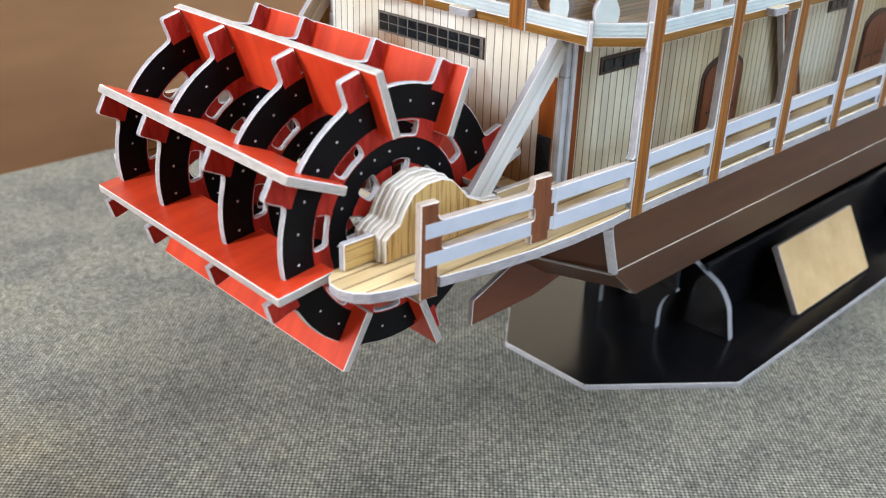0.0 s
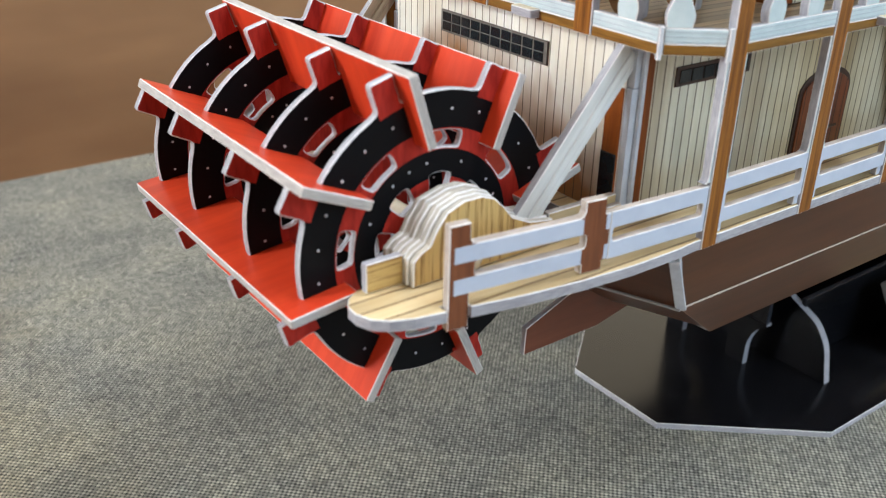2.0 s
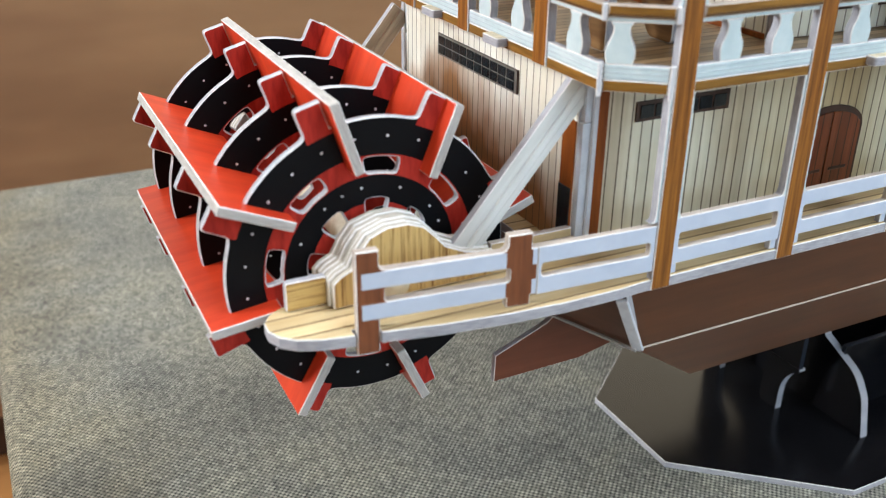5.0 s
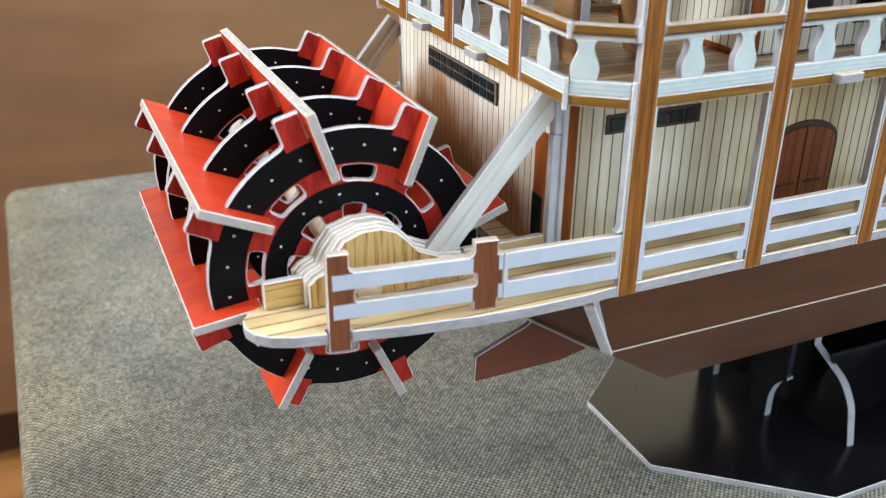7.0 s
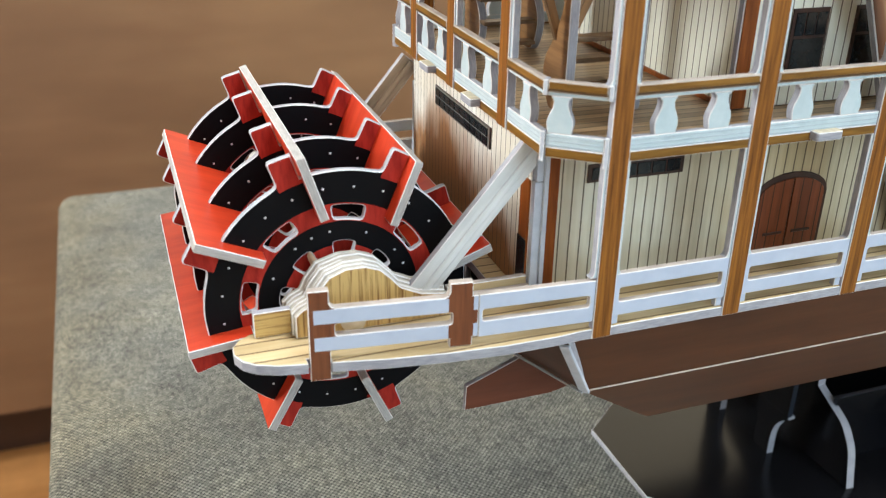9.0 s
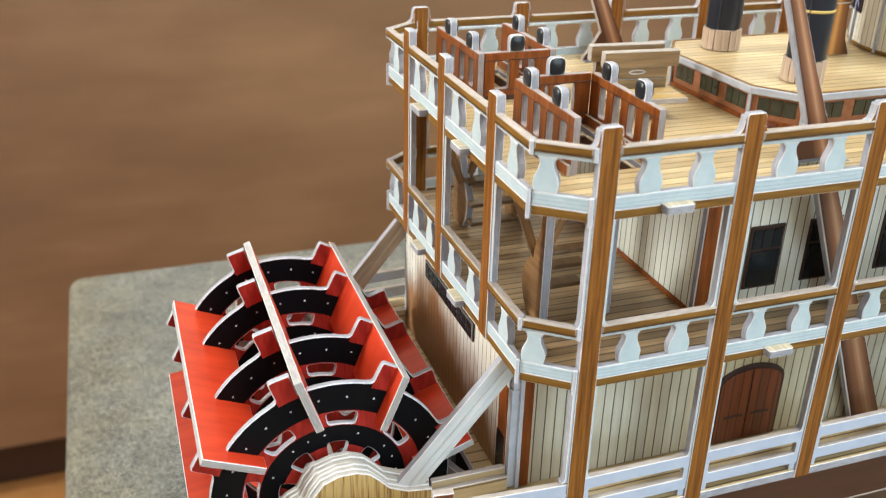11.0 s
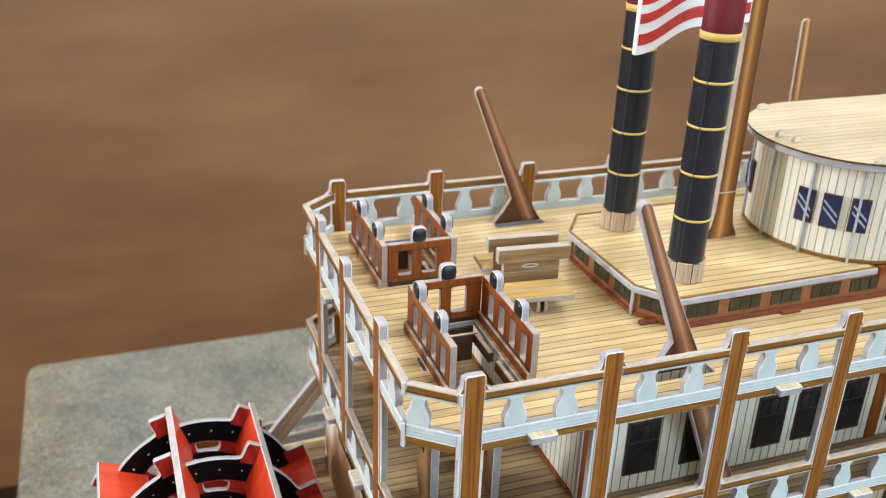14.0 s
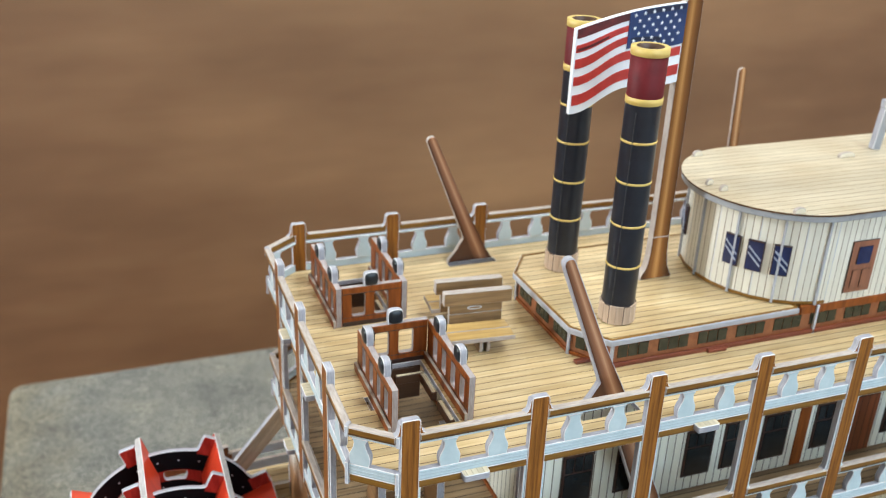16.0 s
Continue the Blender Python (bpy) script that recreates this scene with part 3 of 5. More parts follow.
def hull():
    h = empty("hull", 0.15, 0, 0.05, "", parent=boat)
    h["label"] = "dark brown card hull with pale seams"
    # sides, sloping lower strakes, slanted transom and bottom
    for s in (-1, 1):
        mm = (plane((0, -0.0601, 0.0836), (1, 0, 0), (0, -0.12, 1)) if s < 0 else plane((BOW, 0.0601, 0.0836), (-1, 0, 0), (0, 0.12, 1)))
        board("side_plank", [(0.0005, 0), (BOW, 0), (BOW, 0.0181), (-0.0070, 0.0181)] if s < 0 else [(0, 0), (BOW - 0.0005, 0), (BOW + 0.0070, 0.0181), (0, 0.0181)], mm, M_HULL, h, "", T, M_EDGEW)
        if s < 0:
            board("lower_plank", [(0, 0), (BOW, 0), (BOW, -0.0205), (0.025, -0.0205)], plane((0, -0.0603, 0.0834), (1, 0, 0), (0, -0.009, 0.0203)), M_HULL, h, "", T, M_EDGEW)
        else:
            board("lower_plank", [(0, 0), (-BOW, 0), (-BOW, -0.0205), (-0.025, -0.0205)], plane((0, 0.0603, 0.0834), (-1, 0, 0), (0, 0.009, 0.0203)), M_HULL, h, "", T, M_EDGEW)
    board("bottom", rect(0.026, -0.050, BOW, 0.050), FLAT(0, 0, 0.0655), M_HULL, h)
    # end boards that run aft towards the middle, and the sloping boards below them
    def quad(name, pts):
        a, b_, c_ = (Vector(q) for q in pts[:3])
        u = (b_ - a).normalized()
        n = u.cross(c_ - a).normalized()
        v = n.cross(u)
        m = plane(tuple(a), tuple(u), tuple(v))
        inv = m.inverted()
        board(name, [tuple((inv @ Vector(q))[:2]) for q in pts], m, M_HULL, h)
    for s in (-1, 1):
        e, f = (0.0, s * 0.0605), (-0.0165, s * 0.0195)
        up = [(e[0], e[1], 0.0836), (f[0], f[1], 0.0836), (f[0] - 0.0030, f[1], 0.1012), (-0.0072, s * 0.0632, 0.1012)]
        dn = [(e[0], e[1], 0.0836), (0.0235, s * 0.0515, 0.0662), (0.010, s * 0.0195, 0.0662), (f[0], f[1], 0.0836)]
        if s < 0:
            up, dn = [up[1], up[0], up[3], up[2]], [dn[3], dn[2], dn[1], dn[0]]
        quad("transom", up)
        quad("transom_slope", dn)
    for sg in (-1, 1):
        a, b_ = Vector((-0.0170, sg * 0.0195, 0.0836)), Vector((-0.0006, sg * 0.0608, 0.0836))
        u = (b_ - a) if sg < 0 else (a - b_)
        board("seam", rect(0, -0.0003, u.length, 0.0003), plane(tuple(a if sg < 0 else b_), tuple(u), (0, 0, 1)) @ pose(0, 0, 0.0004), M_RIMGREY, h, "", 0.0006, M_RIMGREY, 0.0001)
    board("transom", rect(-0.0195, 0, 0.0195, 0.0176), STERN(-0.0166, 0, 0.0836), M_HULL, h)
    quad("transom_slope", [(-0.0165, 0.0195, 0.0836), (0.010, 0.0195, 0.0655), (0.010, -0.0195, 0.0655), (-0.0165, -0.0195, 0.0836)])
    # corner strips
    for s in (-1, 1):
        board("corner_strip", rect(-0.0016, 0, 0.0010, 0.0182), plane((0.0002, s * 0.0608, 0.0832), (0.6, s * 0.8, 0.25) if s < 0 else (-0.6, s * 0.8, -0.25), (-0.0074, s * 0.0030, 0.0166)), M_SILVER, h, "", 0.001, M_SILVER)
    # bow: two planks that meet
    for s in (-1, 1):
        a, b_ = Vector((BOW, s * 0.061, 0.066)), Vector((BOW + 0.06, 0, 0.066))
        u = (b_ - a) if s < 0 else (a - b_)
        o = a if s < 0 else b_
        board("bow_plank", rect(0, 0, u.length, 0.035), plane(tuple(o), tuple(u), (0, 0, 1)), M_HULL, h)
    # rudder board below the stern
    board("rudder", [(-0.0185, 0.0597), (-0.0182, 0.0676), (-0.0030, 0.0738), (0.006, 0.081), (0.022, 0.081), (0.022, 0.0630), (0.008, 0.0600)], SIDE(0, -0.0272, 0), M_RUDDER, h, "red-brown rudder board with a pale edge")
    board("rudder", [(-0.0185, 0.0597), (-0.0182, 0.0676), (-0.0030, 0.0738), (0.006, 0.081), (0.022, 0.081), (0.022, 0.0630), (0.008, 0.0600)], SIDE(0, 0.0290, 0), M_RUDDER, h, "red-brown rudder board with a pale edge")


hull()


def lower_deck():
    d = empty("lower_deck", 0.1, 0, 0.1, parent=boat)
    d["label"] = "cream planked lower deck with two stern arms"
    outer = [(BOW, -0.0645), (-0.004, -0.0645), (-0.010, -0.0650), (-0.024, -0.0650), (-0.037, -0.0640), (-0.051, -0.0621), (-0.0630, -0.0597), (-0.0630, -0.0570), (-0.0681, -0.0565),
             (-0.0681, -0.0588), (-0.0745, -0.0575), (-0.0790, -0.0556), (-0.0817, -0.0532), (-0.0830, -0.0500), (-0.0828, -0.0468), (-0.0810, -0.0440), (-0.0780, -0.0420), (-0.0160, -0.0415)]
    loop = outer + [(x, -y) for x, y in reversed(outer)]
    board("deck_board", loop, FLAT(0, 0, 0.1040), M_DECKLOW, d, "", 0.0026)
    board("bow_deck", [(BOW, -0.0645), (BOW + 0.062, 0), (BOW, 0.0645)], FLAT(0, 0, 0.1040), M_DECKLOW, d, "", 0.0026)
    # inner beam along the wheel well, with a planked strip
    for s in (-1, 1):
        for ya, yb, x0, zt in ((0.0442, 0.0460, -0.0315, 0.1106), (0.0462, 0.0478, -0.0335, 0.1088)):
            y0, y1 = sorted((s * ya, s * yb))
            m = SIDE(x0, y0, 0.1041) if s < 0 else PORT(-0.0107, y1, 0.1041)
            board("well_beam", rect(0, 0, -0.0107 - x0, zt - 0.1041), m, M_DECKLOW, d, "", y1 - y0, M_EDGEW, 0.00018, M_RIM)


lower_deck()


def vase(cx, v0, v1):
    """Outline of a turned baluster, fat below and waisted above."""
    h = v1 - v0
    prof = [(0.0, 2.65), (0.08, 2.7), (0.18, 2.9), (0.30, 2.95), (0.42, 2.75), (0.56, 2.2), (0.70, 1.75), (0.82, 1.6), (0.90, 1.7), (0.95, 2.1), (1.0, 2.2)]
    right = [(cx + w * 0.001, v0 + q * h) for q, w in prof]
    return right + [(2 * cx - x, v) for x, v in reversed(right)]


# levels above the fascia's foot
F1, W1, B1, R0, R1 = 0.0024, 0.0056, 0.0139, 0.0148, 0.0173
Z1, Z2 = 0.1452, 0.1890      # feet of the two fascias
FB = (0.1067, 0.1103, 0.1140, 0.1177)   # edges of the two fence boards


def rail_run(parent, m, u0, u1, balusters):
    """Fascia, white sill, balusters and handrail of one bay, in the plane m, from u0 to u1."""
    board("fascia", rect(u0, 0, u1, F1), m, M_RAIL, parent, "", T, M_EDGE)
    board("sill", rect(u0, F1, u1, W1), m, M_WHITE, parent, "", T, M_EDGE)
    for g0, g1 in ((0.0004, 0.00065), (0.0014, 0.0016), (0.0024, 0.0026)):
        board("sill_groove", rect(u0 + 0.0002, F1 + g0, u1 - 0.0002, F1 + g1), m @ pose(0, 0, 0.00008), M_GROOVE, parent, "", 0.0001, M_GROOVE, 0.00002)
    board("top_strip", rect(u0, B1, u1, R0), m, M_WHITE, parent, "", 0.0024)
    board("handrail", rect(u0, R0, u1, R1), m @ pose(0, 0, 0.0006), M_RAIL, parent, "", T + 0.0004, M_EDGEW, 0.0003, M_EDGEW)
    # dark strip painted for the printed shadow line at the handrail's foot
    board("rail_line", rect(u0 + 0.0001, R0 + 0.0003, u1 - 0.0001, R0 + 0.0008), m @ pose(0, 0, 0.00068), M_RAILDK, parent, "", 0.0001, M_RAILDK, 0.00002)
    for c in balusters:
        board("baluster", vase(c, W1, B1), m, M_WHITE, parent, "", 0.0022)


def side_wall(sgn):
    y = sgn * RY
    w = empty("side_railing", 0.15, y, 0.1, parent=boat)
    w["label"] = "brown posts with white balustrades and white fence boards"
    F = (lambda x, z: SIDE(x, y, z)) if sgn < 0 else (lambda x, z: PORT(x - 0.0010, y, z))
    d = 1 if sgn < 0 else -1
    for k in range(NB + 1):
        x = PX + SP * k
        hw = PW / 2
        board("post", rounded([(-hw, 0), (hw, 0), (hw, 0.1093), (-hw, 0.1093)], [0, 0, 0.0008, 0.0008], 3), F(x, 0.1015) @ pose(0, 0, 0.0003), M_POST, w, "", T + 0.0003)
        # white margins of the die-cut card beside the post, with rounded lower corners
        for e in (-1, 1):
            for z0, z1 in ((FB[3] - 0.0001, Z1 + 0.0001), (Z1 + R1 - 0.0001, Z2 + 0.0001)):
                ua, q = e * hw, e * 0.0007
                loop = [(ua, z0), (ua + q + e * 0.0011, z0), (ua + q + e * 0.0004, z0 + 0.0003), (ua + q + e * 0.0001, z0 + 0.0011), (ua + q, z0 + 0.0016), (ua + q, z1), (ua, z1)]
                board("post_margin", loop, F(x, 0), M_WHITE, w, "", T + 0.0004)
            u1, v1 = e * hw, Z2 + R1
            fil = [(u1, v1 - 0.0002), (u1 + e * 0.0019, v1 - 0.0002), (u1 + e * 0.0009, v1 + 0.0004), (u1 + e * 0.0005, v1 + 0.0014), (u1 + e * 0.0003, v1 + 0.0036), (u1, v1 + 0.0040)]
            board("post_fillet", fil, F(x, 0), M_POST, w, "", T + 0.0003, None, 0.0001)
    for k in range(NB):
        xa, xb = PX + SP * k + PW / 2, PX + SP * (k + 1) - PW / 2
        L = xb - xa
        for z0 in (Z1, Z2):
            o = F(xa if d > 0 else xb, z0)
            rail_run(w, o, 0.0, L, [L * 0.5 - 0.0070, L * 0.5 + 0.0066] if d > 0 else [L * 0.5 - 0.0066, L * 0.5 + 0.0070])
        o = F(xa if d > 0 else xb, 0.0)
        board("fence_panel", [rect(0, FB[0], L, FB[3]), rounded(rect(0.0014, FB[1], L - 0.0014, FB[2]), 0.0007, 3)], o, M_FENCE, w, "", T, M_EDGEW, 0.00018, M_RIM)
        for q in (0.0010, L - 0.0010):
            board("fence_link", rect(q - 0.0009, 0.1042, q + 0.0009, FB[0]), o @ pose(0, 0, -0.0004), M_FENCE, w)
    # deck tongues that poke through the fascias, by turns above and below
    for k in range(6):
        x, z = PX + SP * (k + 0.5), 0.1458 if k % 2 else 0.1897
        yy = (y - 0.0026, y + 0.001) if sgn < 0 else (y - 0.001, y + 0.0026)
        board("tongue", rounded(rect(x - 0.0037, yy[0], x + 0.0037, yy[1]), 0.0009, 4), FLAT(0, 0, z + 0.0021), M_TONGUE, w, "", 0.0021)


side_wall(-1)
side_wall(1)


def stern_rails():
    for z0 in (Z1, Z2):
        w = empty("stern_railing", STX, 0, z0, parent=boat)
        w["label"] = "white balustrade with brown posts across the stern"
        ys = [SY, 0.0346, 0.0028, -0.0334, -SY]
        hw = 0.0027
        for a, b_ in zip(ys, ys[1:]):
            ua, ub = -a + (0 if a == ys[0] else hw), -b_ - (0 if b_ == ys[-1] else hw)
            L = ub - ua
            n = 1 if L < 0.022 else 2
            rail_run(w, STERN(STX, 0, z0), ua, ub, [ua + L * (i + 0.5) / n for i in range(n)])
        # slanted corner bays
        for s in (-1, 1):
            a = Vector((STX, s * SY, z0))
            b_ = Vector((PX - PW / 2 - 0.0007, s * RY, z0))
            if s < 0:
                m = plane(tuple(a), tuple(b_ - a), (0, 0, 1))
            else:
                m = plane(tuple(b_), tuple(a - b_), (0, 0, 1))
            L = (b_ - a).length
            rail_run(w, m, 0.0006, L - 0.0006, [L * 0.25 if s < 0 else L * 0.75])
            for uq in (0.0, L):
                board("joint_strip", rect(uq - 0.0005, -0.0010, uq + 0.0005, W1 + 0.0004), m @ pose(0, 0, 0.0004), M_SILVER, w, "", T + 0.0004)
                board("joint_strip", rect(uq - 0.0005, R0 - 0.0008, uq + 0.0005, R1 + 0.0001), m @ pose(0, 0, 0.0005), M_SILVER, w, "", T + 0.0008)
    w = empty("stern_posts", STX, 0, 0.145, parent=boat)
    w["label"] = "slim brown posts rising past both stern rails"
    for yc in (0.0346, 0.0028, -0.0334):
        board("post", rounded(rect(-0.0027, 0, 0.0027, 0.0653), [0, 0, 0.0008, 0.0008], 3), STERN(STX, yc, 0.1452) @ pose(0, 0, 0.0004), M_POST, w, "", T + 0.0006)
        for e in (-1, 1):
            board("post_flange", rect(min(e * 0.0027, e * 0.0037), R1 - 0.0001, max(e * 0.0027, e * 0.0037), 0.0438), STERN(STX, yc, Z1), M_WHITE, w)
    for yc, z in ((0.0187, 0.1898), (-0.0153, 0.1458), (0.0187, 0.1458), (-0.0153, 0.1898)):
        board("tongue", rounded(rect(STX - 0.0027, yc - 0.0037, STX + 0.001, yc + 0.0037), 0.0007, 3), FLAT(0, 0, z + 0.0021), M_TONGUEY, w, "", 0.0021)


stern_rails()


def outrigger_fence(sgn):
    w = empty("stern_fence", -0.04, sgn * 0.06, 0.1, parent=boat)
    w["label"] = "white two-board fence with brown posts on the stern arm"
    runs = [((-0.0676, -0.0583), (-0.0366, -0.0620)), ((-0.0300, -0.0628), (PX - PW / 2, -RY))]
    for i, ((xa, ya), (xb, yb)) in enumerate(runs):
        L = math.hypot(xb - xa, yb - ya)
        if sgn < 0:
            m = plane((xa, ya, 0), (xb - xa, yb - ya, 0), (0, 0, 1))
        else:
            m = plane((xb, -yb, 0), (xa - xb, yb - ya, 0), (0, 0, 1))

        def R(loop):
            return loop if sgn < 0 else [(L - u, v) for u, v in loop]
        lo, hi, g0, g1 = 0.1064, 0.1169, 0.1101, 0.1131
        if i == 0:
            e = L + 0.0052
            out = [(0, 0.0990), (0.0046, 0.0990), (0.0046, lo), (L, lo), (L, 0.1042), (e, 0.1042), (e, lo), (e + 0.0013, lo), (e + 0.0013, hi), (e, hi), (e, 0.1203), (L, 0.1203),
                   (L, hi + 0.0012), (L - 0.0004, hi + 0.0004), (L - 0.0012, hi), (0.0058, hi), (0.0050, hi + 0.0004), (0.0046, hi + 0.0012), (0.0046, 0.1213), (0, 0.1213)]
            hole = rounded(rect(0.0057, g0, L + 0.0006, g1), 0.0007, 3)
            board("fence_panel", [R(out), R(hole)], m, M_FPOST, w, "brown die-cut fence panel with pale edges", T + 0.0004, M_EDGEW, 0.00018, M_RIM)
            for u0, u1 in ((0.0011, L - 0.0003), (e + 0.0002, e + 0.0012)):
                for v0, v1 in ((lo + 0.0002, g0 - 0.0002), (g1 + 0.0002, hi - 0.0002)):
                    board("fence_board", R(rect(u0, v0, u1, v1)), m @ pose(0, 0, 0.00009), M_FENCE, w, "", 0.0001, M_FENCE, 0.00002)
        else:
            hole = rounded(rect(0.0009, g0, L - 0.0012, g1), 0.0007, 3)
            board("fence_panel", [R(rect(0, lo - 0.0003, L, hi)), R(hole)], m, M_FENCE, w, "", T, M_EDGEW, 0.00018, M_RIM)


outrigger_fence(-1)
outrigger_fence(1)


def bearing(sgn):
    """Stacked wooden cheeks that carry the axle, and a stepped packing block."""
    w = empty("axle_bearing", -0.054, sgn * 0.044, 0.104, parent=boat)
    w["label"] = "stack of light striped wood cheeks holding the axle"
    right = [(-0.0150, 0.0), (-0.0150, 0.0060), (-0.0135, 0.0075), (-0.0110, 0.0088), (-0.0095, 0.0120), (-0.0070, 0.0155), (-0.0030, 0.0172), (0.0015, 0.0172),
             (0.0050, 0.0158), (0.0078, 0.0128), (0.0100, 0.0100), (0.0150, 0.0075), (0.0215, 0.0065), (0.0215, 0.0)]
    ys = [0.0480, 0.0465, 0.0450, 0.0435, 0.0420, 0.0405]
    for i, yy in enumerate(ys):
        dx = (0, -0.0003, 0.0002, -0.0005, 0.0001, -0.0003)[i]
        dz = (0, 0.0003, 0.0005, 0.0002, 0.0006, 0.0004)[i]
        loop = [(x - (0.0012 if x < -0.004 else 0) * i / 5, v * 0.93 + (dz if v > 0.001 else 0)) for x, v in right]
        if sgn < 0:
            m = SIDE(-0.0535 + dx, -yy, 0.1042)
        else:
            m = PORT(-0.0535 + dx, yy, 0.1042)
            loop = [(-x, v) for x, v in loop]
        hole = arc(0, 0.0045, 0.0018, 0, 330, 11)
        board("bearing_cheek", [loop, hole], m, M_BEAR if i == 0 else M_EDGEC, w, "", 0.00146, M_EDGEC, 0.00028, M_RIM)
    yc = -0.0450 if sgn < 0 else 0.0450
    lo = (SIDE(-0.0775, yc, 0.1042) if sgn < 0 else PORT(-0.0685, yc, 0.1042))
    board("packing_block", rounded(rect(0, 0, 0.0086, 0.0064), 0.0004, 2), lo, M_BEARH, w, "", 0.0019)


bearing(-1)
bearing(1)


def strut(sgn):
    dz = 0.0 if sgn < 0 else -0.0022
    a, b_ = Vector((-0.0411, 0, 0.1067 + dz)), Vector((-0.0105, 0, 0.1436 + dz))
    y = sgn * 0.0460 + (0 if sgn < 0 else T)
    u = b_ - a
    w = empty("diagonal_strut", -0.0355, y, 0.105, parent=boat)
    w["label"] = "pale diagonal wooden strut from stern arm to deck" if sgn < 0 else "diagonal wooden strut from stern arm to deck, browned for missing gloss"
    wd = M_STRUT if sgn < 0 else M_STRUTDULL
    m = plane((a.x, y, a.z), tuple(u), (-u.z, 0, u.x))
    board("strut_board", rect(0, -0.0033, u.length, 0.0033), m, wd, w, "", 0.0021)
    board("strut_ridge", rect(0.0004, -0.0014, u.length - 0.0004, 0.0006), m @ pose(0, 0, 0.0004), wd, w, "", 0.0004, wd, 0.0003)


strut(-1)
strut(1)

# ---- lower cabin ----
WX, WY, CX = -0.0105, 0.047, -0.0076


